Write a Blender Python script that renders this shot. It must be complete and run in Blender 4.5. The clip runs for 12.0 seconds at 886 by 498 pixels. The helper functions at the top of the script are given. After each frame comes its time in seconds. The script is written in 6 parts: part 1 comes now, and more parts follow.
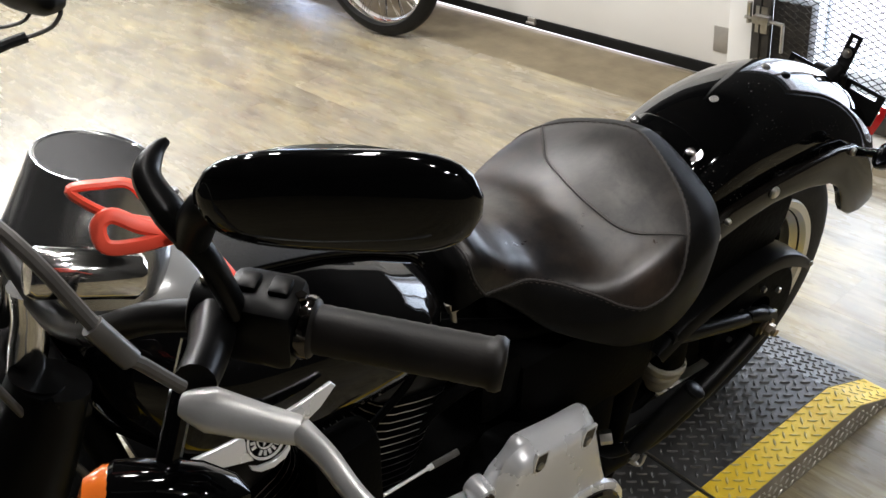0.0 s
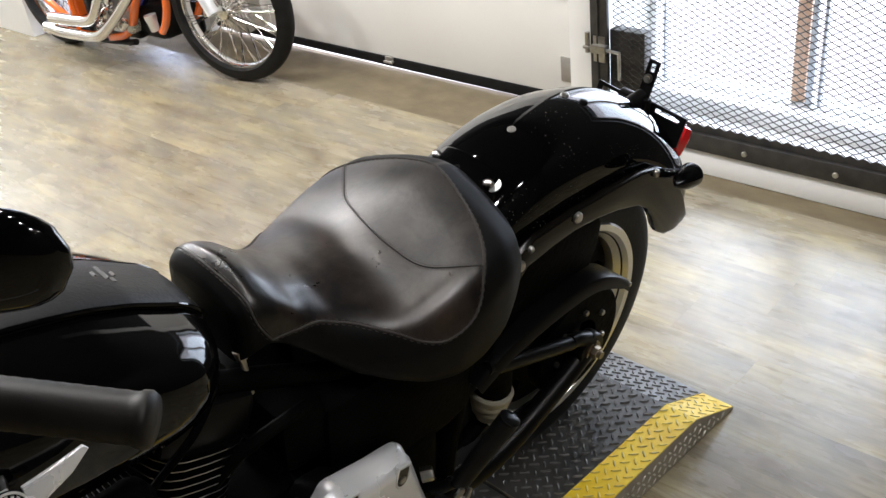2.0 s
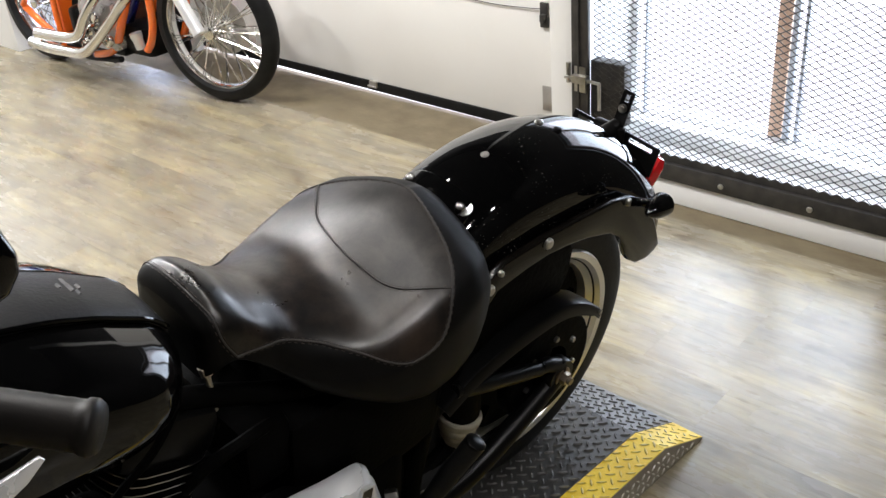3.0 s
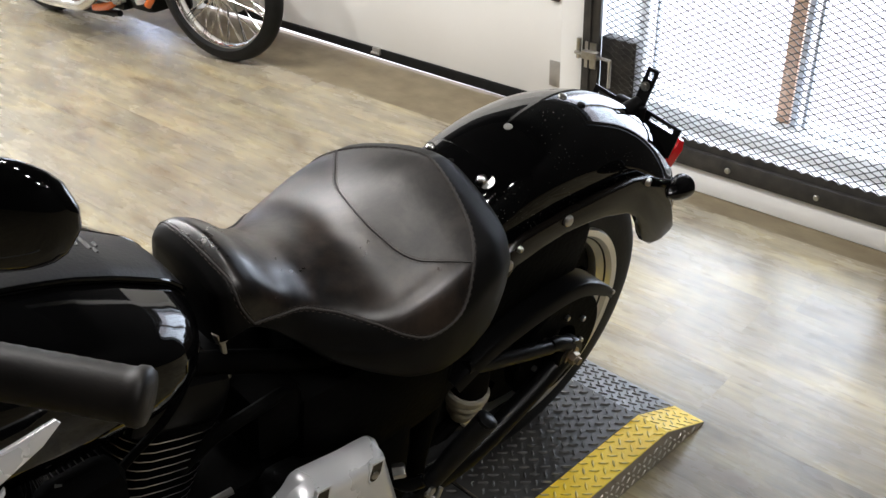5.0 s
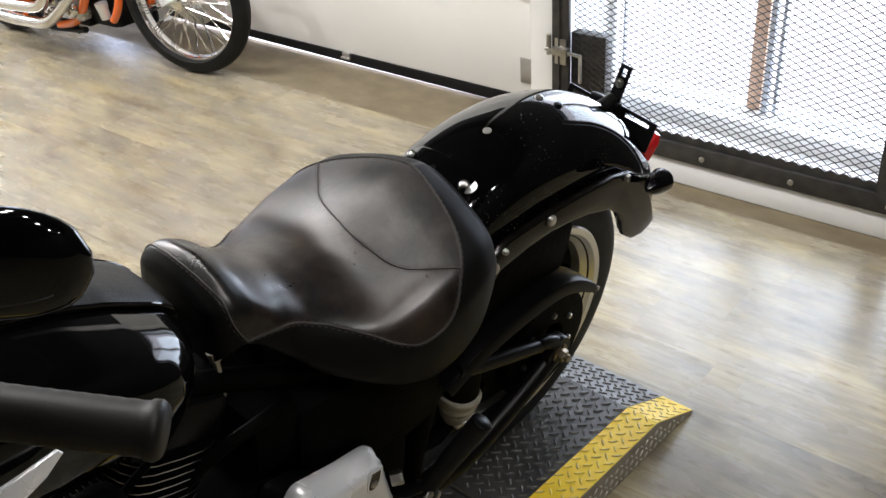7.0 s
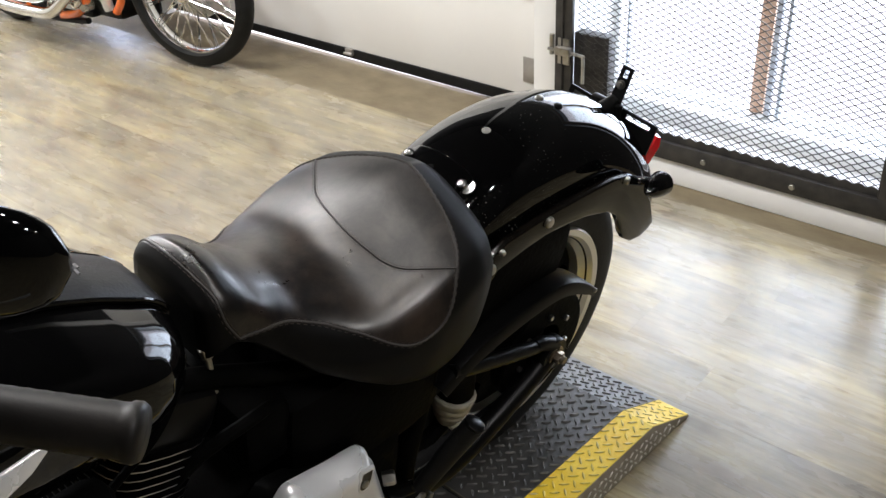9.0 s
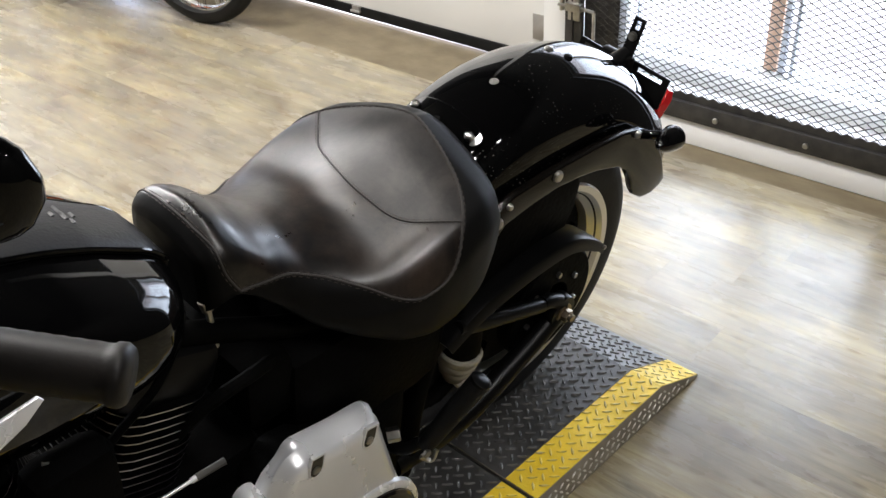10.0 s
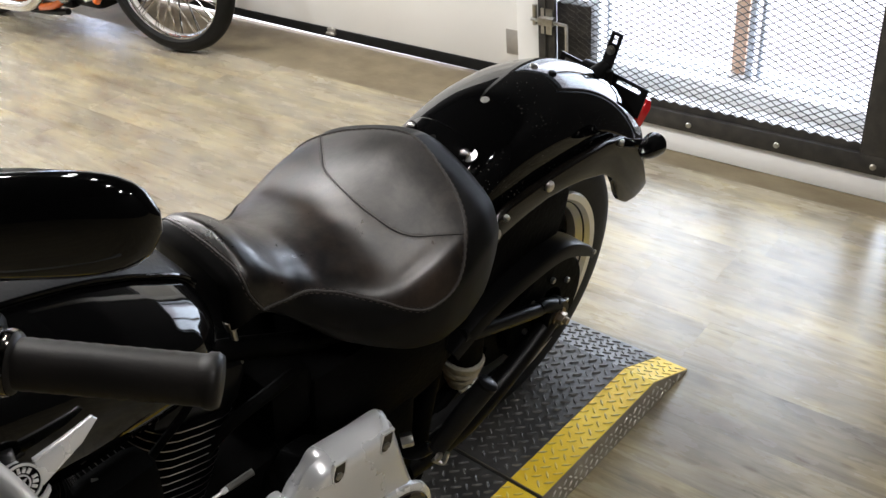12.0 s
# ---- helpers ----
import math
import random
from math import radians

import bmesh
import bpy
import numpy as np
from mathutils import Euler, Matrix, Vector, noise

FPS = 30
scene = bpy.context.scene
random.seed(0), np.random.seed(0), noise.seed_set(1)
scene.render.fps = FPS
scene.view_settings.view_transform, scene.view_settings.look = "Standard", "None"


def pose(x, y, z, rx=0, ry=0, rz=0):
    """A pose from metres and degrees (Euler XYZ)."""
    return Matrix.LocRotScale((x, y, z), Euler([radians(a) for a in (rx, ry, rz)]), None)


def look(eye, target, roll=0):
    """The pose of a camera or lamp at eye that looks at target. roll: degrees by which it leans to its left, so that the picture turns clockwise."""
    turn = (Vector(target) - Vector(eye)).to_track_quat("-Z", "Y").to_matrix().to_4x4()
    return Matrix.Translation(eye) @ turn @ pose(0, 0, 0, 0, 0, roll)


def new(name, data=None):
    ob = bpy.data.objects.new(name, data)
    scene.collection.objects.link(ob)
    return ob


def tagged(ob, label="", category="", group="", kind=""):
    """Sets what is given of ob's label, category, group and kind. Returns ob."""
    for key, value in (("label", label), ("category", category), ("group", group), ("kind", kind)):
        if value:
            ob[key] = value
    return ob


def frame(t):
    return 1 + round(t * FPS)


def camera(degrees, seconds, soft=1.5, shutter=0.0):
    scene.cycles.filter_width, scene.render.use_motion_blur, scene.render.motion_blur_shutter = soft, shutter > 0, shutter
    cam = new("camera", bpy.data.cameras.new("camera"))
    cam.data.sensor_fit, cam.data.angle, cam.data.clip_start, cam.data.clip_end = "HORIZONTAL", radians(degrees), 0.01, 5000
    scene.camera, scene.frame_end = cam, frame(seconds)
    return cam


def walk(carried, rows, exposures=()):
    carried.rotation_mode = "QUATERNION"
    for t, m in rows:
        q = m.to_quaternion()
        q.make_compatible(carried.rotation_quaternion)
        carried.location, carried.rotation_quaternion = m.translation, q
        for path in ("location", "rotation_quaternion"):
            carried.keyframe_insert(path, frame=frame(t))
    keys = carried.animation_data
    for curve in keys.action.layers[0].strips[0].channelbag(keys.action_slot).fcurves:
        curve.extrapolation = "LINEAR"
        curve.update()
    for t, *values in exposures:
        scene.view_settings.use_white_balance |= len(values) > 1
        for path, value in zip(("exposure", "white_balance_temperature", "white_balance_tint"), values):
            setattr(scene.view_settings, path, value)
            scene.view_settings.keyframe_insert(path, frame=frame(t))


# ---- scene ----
cam = camera(49.37, 12.0)

PATH = [
    (0, (-1.320, -1.068, 1.551), (-0.364, 0.324, 0.480), -6.8),
    (0.2, (-1.287, -1.103, 1.553), (-0.264, 0.259, 0.504), -6.4),
    (0.5, (-1.228, -1.114, 1.537), (-0.149, 0.203, 0.487), -6.5),
    (1, (-1.190, -1.150, 1.541), (-0.053, 0.154, 0.536), -7.6),
    (1.5, (-1.198, -1.156, 1.532), (-0.067, 0.124, 0.492), -5.9),
    (2, (-1.190, -1.165, 1.529), (-0.058, 0.127, 0.505), -7.0),
    (2.5, (-1.176, -1.180, 1.520), (-0.014, 0.099, 0.514), -5.9),
    (3, (-1.182, -1.187, 1.526), (-0.004, 0.098, 0.546), -4.9),
    (3.5, (-1.182, -1.168, 1.528), (0.003, 0.102, 0.537), -4.3),
    (3.7, (-1.181, -1.152, 1.520), (0.018, 0.082, 0.500), -2.1),
    (5.3, (-1.202, -1.126, 1.512), (-0.034, 0.119, 0.470), -2.1),
    (5.5, (-1.201, -1.125, 1.514), (-0.049, 0.120, 0.456), -2.6),
    (6, (-1.200, -1.112, 1.512), (-0.044, 0.148, 0.474), -3.8),
    (6.5, (-1.201, -1.108, 1.520), (-0.036, 0.151, 0.492), -5.1),
    (7, (-1.212, -1.118, 1.530), (-0.001, 0.089, 0.492), -4.0),
    (7.2, (-1.219, -1.130, 1.539), (0.004, 0.079, 0.518), -3.2),
    (8.8, (-1.202, -1.120, 1.527), (0.022, 0.081, 0.497), -3.1),
    (9, (-1.199, -1.116, 1.528), (0.008, 0.091, 0.485), -3.0),
    (9.5, (-1.194, -1.117, 1.517), (0.006, 0.073, 0.448), -2.9),
    (10, (-1.184, -1.105, 1.497), (-0.020, 0.089, 0.393), -3.2),
    (10.5, (-1.198, -1.085, 1.494), (-0.118, 0.138, 0.337), -1.0),
    (11, (-1.204, -1.080, 1.486), (-0.115, 0.117, 0.310), 1.3),
    (11.5, (-1.221, -1.093, 1.514), (-0.065, 0.138, 0.443), -1.6),
    (12, (-1.262, -1.122, 1.542), (-0.051, 0.044, 0.458), -5.1),
]
walk(cam, [(t, look(eye, target, roll)) for t, eye, target, roll in PATH],
     [(0, 0.10), (1.5, 0.06), (3.5, 0.0), (7.2, 0.0), (9.5, 0.12), (11, 0.22), (12, 0.08)])

# ---- world, sun, large lights ----
ROOM = Matrix.Translation((1.381, 0, 0)) @ Matrix.Rotation(radians(3.6), 4, "Z")   # local x goes out through the wall, local y along it


def room(d, u, z):
    return ROOM @ Vector((d, u, z))


world = bpy.data.worlds.new("daylight")
world.use_nodes = True
scene.world = world
sky = world.node_tree.nodes.new("ShaderNodeTexSky")
sky.sky_type, sky.sun_disc = "NISHITA", False
sky.sun_elevation, sky.sun_rotation = radians(38), radians(60)
world.node_tree.links.new(sky.outputs[0], world.node_tree.nodes["Background"].inputs[0])
world.node_tree.nodes["Background"].inputs[1].default_value = 0.12


def area_lamp(name, matrix, sx, sy, watts, colour):
    lamp = bpy.data.lights.new(name, "AREA")
    lamp.shape, lamp.size, lamp.size_y, lamp.energy, lamp.color = "RECTANGLE", sx, sy, watts, colour
    ob = new(name, lamp)
    ob.matrix_world = matrix
    return ob


# daylight standing in the window opening; the second lamp is fill added at the windowless north end
area_lamp("window_daylight", look(room(0.62, 0.22, 0.88), room(-2.0, 0.22, 0.55)), 1.1, 1.30, 36, (0.64, 0.82, 1.0))
area_lamp("north_fill_light", look(room(-1.2, 6.12, 1.9), room(-1.2, 0, 0.6)), 2.2, 1.5, 120, (0.90, 0.95, 1.0))
sun = bpy.data.lights.new("sun", "SUN")
sun.energy, sun.angle, sun.color = 2.5, radians(0.6), (1.0, 0.95, 0.88)
new("sun", sun).matrix_world = look(Vector((6, 3.5, 6)), Vector((0, 0, 0)))


# ---- materials ----
def material(name, colour, rough=0.5, metal=0.0, colour2=None, scale=8.0, detail=4.0, stretch=(1, 1, 1), bump=0.0, bump_scale=60.0,
             rough2=None, coat=0.0, spec=0.5, per_object=0.0, coat_rough=0.03):
    """Principled surface with a coloured noise, rough noise and fine bump, all in object metres."""
    m = bpy.data.materials.new(name)
    m.use_nodes = True
    nt = m.node_tree
    n, l = nt.nodes, nt.links
    p = n["Principled BSDF"]
    p.inputs["Base Color"].default_value = (*colour, 1)
    p.inputs["Roughness"].default_value = rough
    p.inputs["Metallic"].default_value = metal
    p.inputs["Coat Weight"].default_value = coat
    p.inputs["Coat Roughness"].default_value = coat_rough
    p.inputs["Specular IOR Level"].default_value = spec
    tc = n.new("ShaderNodeTexCoord")
    mp = n.new("ShaderNodeMapping")
    mp.inputs["Scale"].default_value = stretch
    l.new(tc.outputs["Object"], mp.inputs["Vector"])
    if per_object:
        oi = n.new("ShaderNodeObjectInfo")
        mu = n.new("ShaderNodeVectorMath")
        mu.operation = "SCALE"
        mu.inputs[0].default_value = (37.0, 61.0, 13.0)
        l.new(oi.outputs["Random"], mu.inputs["Scale"])
        l.new(mu.outputs[0], mp.inputs["Location"])
    nz = n.new("ShaderNodeTexNoise")
    nz.inputs["Scale"].default_value, nz.inputs["Detail"].default_value = scale, detail
    l.new(mp.outputs[0], nz.inputs["Vector"])
    if colour2:
        ramp = n.new("ShaderNodeValToRGB")
        ramp.color_ramp.elements[0].position, ramp.color_ramp.elements[1].position = 0.32, 0.68
        ramp.color_ramp.elements[0].color, ramp.color_ramp.elements[1].color = (*colour, 1), (*colour2, 1)
        l.new(nz.outputs["Fac"], ramp.inputs[0])
        out = ramp.outputs[0]
        if per_object:
            hsv = n.new("ShaderNodeHueSaturation")
            mr = n.new("ShaderNodeMapRange")
            mr.inputs["To Min"].default_value, mr.inputs["To Max"].default_value = 1 - per_object, 1 + per_object
            l.new(oi.outputs["Random"], mr.inputs["Value"])
            l.new(mr.outputs[0], hsv.inputs["Value"])
            l.new(out, hsv.inputs["Color"])
            out = hsv.outputs[0]
        l.new(out, p.inputs["Base Color"])
    if rough2 is not None:
        big = n.new("ShaderNodeTexNoise")
        big.inputs["Scale"].default_value, big.inputs["Detail"].default_value = scale * 0.6, 5
        l.new(tc.outputs["Object"], big.inputs["Vector"])
        mr = n.new("ShaderNodeMapRange")
        mr.inputs["From Min"].default_value, mr.inputs["From Max"].default_value = 0.3, 0.7
        mr.inputs["To Min"].default_value, mr.inputs["To Max"].default_value = rough, rough2
        l.new(big.outputs["Fac"], mr.inputs["Value"])
        l.new(mr.outputs[0], p.inputs["Roughness"])
    if bump:
        fine = n.new("ShaderNodeTexNoise")
        fine.inputs["Scale"].default_value, fine.inputs["Detail"].default_value = bump_scale, 6
        l.new(mp.outputs[0], fine.inputs["Vector"])
        b = n.new("ShaderNodeBump")
        b.inputs["Strength"].default_value, b.inputs["Distance"].default_value = bump, 0.01
        l.new(fine.outputs["Fac"], b.inputs["Height"])
        l.new(b.outputs[0], p.inputs["Normal"])
    return m


def glowing(name, colour, strength):
    m = bpy.data.materials.new(name)
    m.use_nodes = True
    p = m.node_tree.nodes["Principled BSDF"]
    p.inputs["Base Color"].default_value = (*colour, 1)
    p.inputs["Emission Color"].default_value = (*colour, 1)
    p.inputs["Emission Strength"].default_value = strength
    return m


def plank_material():
    """Vinyl floor plank: long grain, broad stain patches, a few knots, a shift of tone from plank to plank."""
    m = bpy.data.materials.new("vinyl_plank")
    m.use_nodes = True
    nt = m.node_tree
    n, l = nt.nodes, nt.links
    p = n["Principled BSDF"]
    tc, oi = n.new("ShaderNodeTexCoord"), n.new("ShaderNodeObjectInfo")
    off = n.new("ShaderNodeVectorMath")
    off.operation = "SCALE"
    off.inputs[0].default_value = (41.0, 17.0, 7.0)
    l.new(oi.outputs["Random"], off.inputs["Scale"])

    def noise_at(stretch, scale, detail, rough=0.6, distort=0.0):
        mp = n.new("ShaderNodeMapping")
        mp.inputs["Scale"].default_value = stretch
        l.new(tc.outputs["Object"], mp.inputs["Vector"])
        l.new(off.outputs[0], mp.inputs["Location"])
        nz = n.new("ShaderNodeTexNoise")
        nz.inputs["Scale"].default_value, nz.inputs["Detail"].default_value = scale, detail
        nz.inputs["Roughness"].default_value, nz.inputs["Distortion"].default_value = rough, distort
        l.new(mp.outputs[0], nz.inputs["Vector"])
        return nz.outputs["Fac"]

    def ramped(fac, stops):
        r = n.new("ShaderNodeValToRGB")
        while len(r.color_ramp.elements) < len(stops):
            r.color_ramp.elements.new(0.5)
        for e, (pos, c) in zip(r.color_ramp.elements, stops):
            e.position, e.color = pos, (*c, 1)
        l.new(fac, r.inputs[0])
        return r.outputs[0]

    def mixed(kind, fac, a, b):
        x = n.new("ShaderNodeMixRGB")
        x.blend_type = kind
        x.inputs[0].default_value = fac
        l.new(a, x.inputs[1])
        l.new(b, x.inputs[2])
        return x.outputs[0]

    broad = ramped(noise_at((5, 1.2, 1), 1.9, 5, 0.62, 0.4), [(0.30, (0.258, 0.222, 0.168)), (0.5, (0.345, 0.301, 0.210)), (0.70, (0.465, 0.402, 0.246))])
    grain = ramped(noise_at((60, 2.2, 1), 2.2, 6, 0.7, 0.6), [(0.32, (0.66, 0.62, 0.56)), (0.55, (1, 1, 1))])
    streak = ramped(noise_at((11, 0.7, 1), 2.6, 5, 0.60, 1.8), [(0.34, (0.52, 0.46, 0.38)), (0.52, (1, 1, 1))])
    c = mixed("MULTIPLY", 0.52, mixed("MULTIPLY", 0.25, broad, grain), streak)
    fleck = ramped(noise_at((20, 2.5, 1), 3.0, 6, 0.65, 0.2), [(0.45, (1, 1, 1)), (0.80, (0.60, 0.56, 0.52))])
    cloud = ramped(noise_at((3.2, 1.6, 1), 2.0, 5, 0.6, 1.2), [(0.32, (0.70, 0.72, 0.77)), (0.60, (1, 1, 1))])
    c = mixed("MULTIPLY", 0.85, mixed("MULTIPLY", 0.48, c, fleck), cloud)
    stain = ramped(noise_at((4.5, 1.0, 1), 2.4, 5, 0.6, 0.5), [(0.54, (1, 1, 1)), (0.72, (0.62, 0.50, 0.37))])
    c = mixed("MULTIPLY", 0.60, c, stain)
    # growth rings: contour lines of a long, bent field
    ring = n.new("ShaderNodeMath")
    ring.operation = "MULTIPLY"
    ring.inputs[1].default_value = 8.0
    l.new(noise_at((5.0, 0.9, 1), 1.7, 3, 0.5, 0.9), ring.inputs[0])
    fold = n.new("ShaderNodeMath")
    fold.operation = "PINGPONG"
    fold.inputs[1].default_value = 0.5
    l.new(ring.outputs[0], fold.inputs[0])
    rings = ramped(fold.outputs[0], [(0.0, (0.50, 0.42, 0.33)), (0.09, (0.74, 0.67, 0.58)), (0.26, (1, 1, 1))])
    c = mixed("MULTIPLY", 0.16, c, rings)
    # rare knots, drawn out along the grain
    kmap = n.new("ShaderNodeMapping")
    kmap.inputs["Scale"].default_value = (9, 3.0, 1)
    l.new(tc.outputs["Object"], kmap.inputs["Vector"])
    l.new(off.outputs[0], kmap.inputs["Location"])
    knot = n.new("ShaderNodeTexVoronoi")
    knot.voronoi_dimensions = "2D"
    knot.inputs["Scale"].default_value = 0.36
    l.new(kmap.outputs[0], knot.inputs["Vector"])
    eye = ramped(knot.outputs["Distance"], [(0.0, (0.34, 0.28, 0.22)), (0.03, (0.55, 0.48, 0.40)), (0.06, (0.86, 0.82, 0.76)), (0.13, (1, 1, 1))])
    c = mixed("MULTIPLY", 0.6, c, eye)
    dash = n.new("ShaderNodeTexVoronoi")
    dash.voronoi_dimensions = "2D"
    dash.inputs["Scale"].default_value = 1.25
    l.new(kmap.outputs[0], dash.inputs["Vector"])
    c = mixed("MULTIPLY", 0.55, c, ramped(dash.outputs["Distance"], [(0.0, (0.36, 0.29, 0.22)), (0.045, (0.55, 0.47, 0.38)), (0.085, (1, 1, 1))]))
    hsv = n.new("ShaderNodeHueSaturation")
    mr = n.new("ShaderNodeMapRange")
    mr.inputs["To Min"].default_value, mr.inputs["To Max"].default_value = 0.94, 1.07
    l.new(oi.outputs["Random"], mr.inputs["Value"])
    l.new(mr.outputs[0], hsv.inputs["Value"])
    l.new(c, hsv.inputs["Color"])
    l.new(hsv.outputs[0], p.inputs["Base Color"])
    rr = n.new("ShaderNodeMapRange")
    rr.inputs["To Min"].default_value, rr.inputs["To Max"].default_value = 0.225, 0.315
    l.new(noise_at((5, 1.5, 1), 3.0, 4), rr.inputs["Value"])
    l.new(rr.outputs[0], p.inputs["Roughness"])
    p.inputs["Specular IOR Level"].default_value = 0.44
    b = n.new("ShaderNodeBump")
    b.inputs["Strength"].default_value, b.inputs["Distance"].default_value = 0.06, 0.004
    l.new(noise_at((70, 2.5, 1), 3.0, 6), b.inputs["Height"])
    l.new(b.outputs[0], p.inputs["Normal"])
    return m


def seat_material():
    """Worn black leather on top, duller vinyl on the side panels; wrinkles, grain and worn patches with sheen painted
    in.
    """
    m = bpy.data.materials.new("seat_leather")
    m.use_nodes = True
    nt = m.node_tree
    n, l = nt.nodes, nt.links
    p = n["Principled BSDF"]
    tc, at = n.new("ShaderNodeTexCoord"), n.new("ShaderNodeAttribute")
    at.attribute_name = "side_panel"
    pad, worn_sheen = n.new("ShaderNodeAttribute"), n.new("ShaderNodeAttribute")
    pad.attribute_name, worn_sheen.attribute_name = "rear_pad", "worn_sheen"

    def noise_at(scale, detail, rough=0.6, distort=0.0):
        nz = n.new("ShaderNodeTexNoise")
        nz.inputs["Scale"].default_value, nz.inputs["Detail"].default_value = scale, detail
        nz.inputs["Roughness"].default_value, nz.inputs["Distortion"].default_value = rough, distort
        l.new(tc.outputs["Object"], nz.inputs["Vector"])
        return nz.outputs["Fac"]

    def ranged(fac, a, b, lo, hi):
        r = n.new("ShaderNodeMapRange")
        for key, val in (("From Min", a), ("From Max", b), ("To Min", lo), ("To Max", hi)):
            r.inputs[key].default_value = val
        l.new(fac, r.inputs["Value"])
        return r.outputs[0]

    def mixed(fac, a, b):
        x = n.new("ShaderNodeMix")
        l.new(fac, x.inputs[0])
        for k, v in ((2, a), (3, b)):
            if isinstance(v, float):
                x.inputs[k].default_value = v
            else:
                l.new(v, x.inputs[k])
        return x.outputs[0]

    def tone(fac, a, b):
        r = n.new("ShaderNodeValToRGB")
        r.color_ramp.elements[0].position, r.color_ramp.elements[1].position = 0.36, 0.68
        r.color_ramp.elements[0].color, r.color_ramp.elements[1].color = (*a, 1), (*b, 1)
        l.new(fac, r.inputs[0])
        return r.outputs[0]

    worn, rub = noise_at(7.0, 10, 0.70, 0.8), noise_at(26.0, 9, 0.72, 0.4)
    both_worn = n.new("ShaderNodeMath")
    both_worn.operation = "MULTIPLY_ADD"
    l.new(rub, both_worn.inputs[0])
    both_worn.inputs[1].default_value = 0.45
    l.new(ranged(worn, 0.0, 1.0, -0.22, 0.78), both_worn.inputs[2])
    wear_and_sheen = n.new("ShaderNodeMath")
    wear_and_sheen.operation = "MULTIPLY_ADD"
    wear_and_sheen.inputs[1].default_value = 0.20
    l.new(worn_sheen.outputs["Fac"], wear_and_sheen.inputs[0])
    l.new(both_worn.outputs[0], wear_and_sheen.inputs[2])
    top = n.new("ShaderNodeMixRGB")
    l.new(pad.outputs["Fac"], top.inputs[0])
    l.new(tone(wear_and_sheen.outputs[0], (0.0030, 0.0026, 0.0024), (0.032, 0.0205, 0.0140)), top.inputs[1])
    # the pad's broad grey sheen is partly put into this lighter tone
    l.new(tone(both_worn.outputs[0], (0.0100, 0.0094, 0.0090), (0.036, 0.0300, 0.0262)), top.inputs[2])
    c = n.new("ShaderNodeMixRGB")
    l.new(at.outputs["Fac"], c.inputs[0])
    l.new(top.outputs[0], c.inputs[1])
    l.new(tone(worn, (0.0030, 0.0029, 0.0029), (0.0064, 0.0060, 0.0058)), c.inputs[2])
    l.new(c.outputs[0], p.inputs["Base Color"])
    blot, fine = noise_at(17.0, 9, 0.68, 0.5), noise_at(95.0, 5, 0.6)
    rough = mixed(ranged(fine, 0.35, 0.65, 0.0, 0.20), ranged(blot, 0.36, 0.64, 0.25, 0.38), 0.46)
    l.new(mixed(at.outputs["Fac"], mixed(pad.outputs["Fac"], rough, ranged(blot, 0.36, 0.64, 0.36, 0.46)), 0.52), p.inputs["Roughness"])
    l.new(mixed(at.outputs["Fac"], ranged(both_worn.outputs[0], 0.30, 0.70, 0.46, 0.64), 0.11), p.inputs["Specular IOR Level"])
    # three scales of relief: soft hollows, creases, pores
    relief = None
    for height, strength, reach in ((noise_at(14.0, 2, 0.45), 0.06, 0.006), (noise_at(30.0, 3, 0.5), 0.12, 0.0024), (noise_at(240.0, 1, 0.5), 0.05, 0.0010)):
        b = n.new("ShaderNodeBump")
        b.inputs["Strength"].default_value, b.inputs["Distance"].default_value = strength, reach
        l.new(height, b.inputs["Height"])
        if relief:
            l.new(relief.outputs[0], b.inputs["Normal"])
        relief = b
    l.new(relief.outputs[0], p.inputs["Normal"])
    return m


PAINT_BLACK = material("gloss_black_paint", (0.0014, 0.0014, 0.0015), 0.035, coat=0.31, spec=0.17, coat_rough=0.008, rough2=0.07, scale=3)
FENDER_PAINT = material("dusty_gloss_paint", (0.0014, 0.0014, 0.0015), 0.035, coat=0.31, spec=0.17, coat_rough=0.008, rough2=0.07, scale=3)


def dusty(m, scale, size, tint):
    """Scatters small specks of dust over a paint."""
    n, l = m.node_tree.nodes, m.node_tree.links
    tc, vor, pick, ramp = (n.new(k) for k in ("ShaderNodeTexCoord", "ShaderNodeTexVoronoi", "ShaderNodeTexNoise", "ShaderNodeValToRGB"))
    vor.inputs["Scale"].default_value, pick.inputs["Scale"].default_value = scale, 5.0
    sub = n.new("ShaderNodeMath")
    sub.operation = "SUBTRACT"
    lift = n.new("ShaderNodeMapRange")
    lift.inputs["From Min"].default_value, lift.inputs["From Max"].default_value = 0.42, 0.62
    lift.inputs["To Min"].default_value, lift.inputs["To Max"].default_value = 0.0, size
    for node in (vor, pick):
        l.new(tc.outputs["Object"], node.inputs["Vector"])
    l.new(pick.outputs["Fac"], lift.inputs["Value"])
    l.new(lift.outputs[0], sub.inputs[0])
    l.new(vor.outputs["Distance"], sub.inputs[1])
    ramp.color_ramp.elements[0].position, ramp.color_ramp.elements[1].position = 0.0, 0.04
    ramp.color_ramp.elements[0].color, ramp.color_ramp.elements[1].color = (0.0014, 0.0014, 0.0015, 1), (*tint, 1)
    l.new(sub.outputs[0], ramp.inputs[0])
    l.new(ramp.outputs[0], n["Principled BSDF"].inputs["Base Color"])


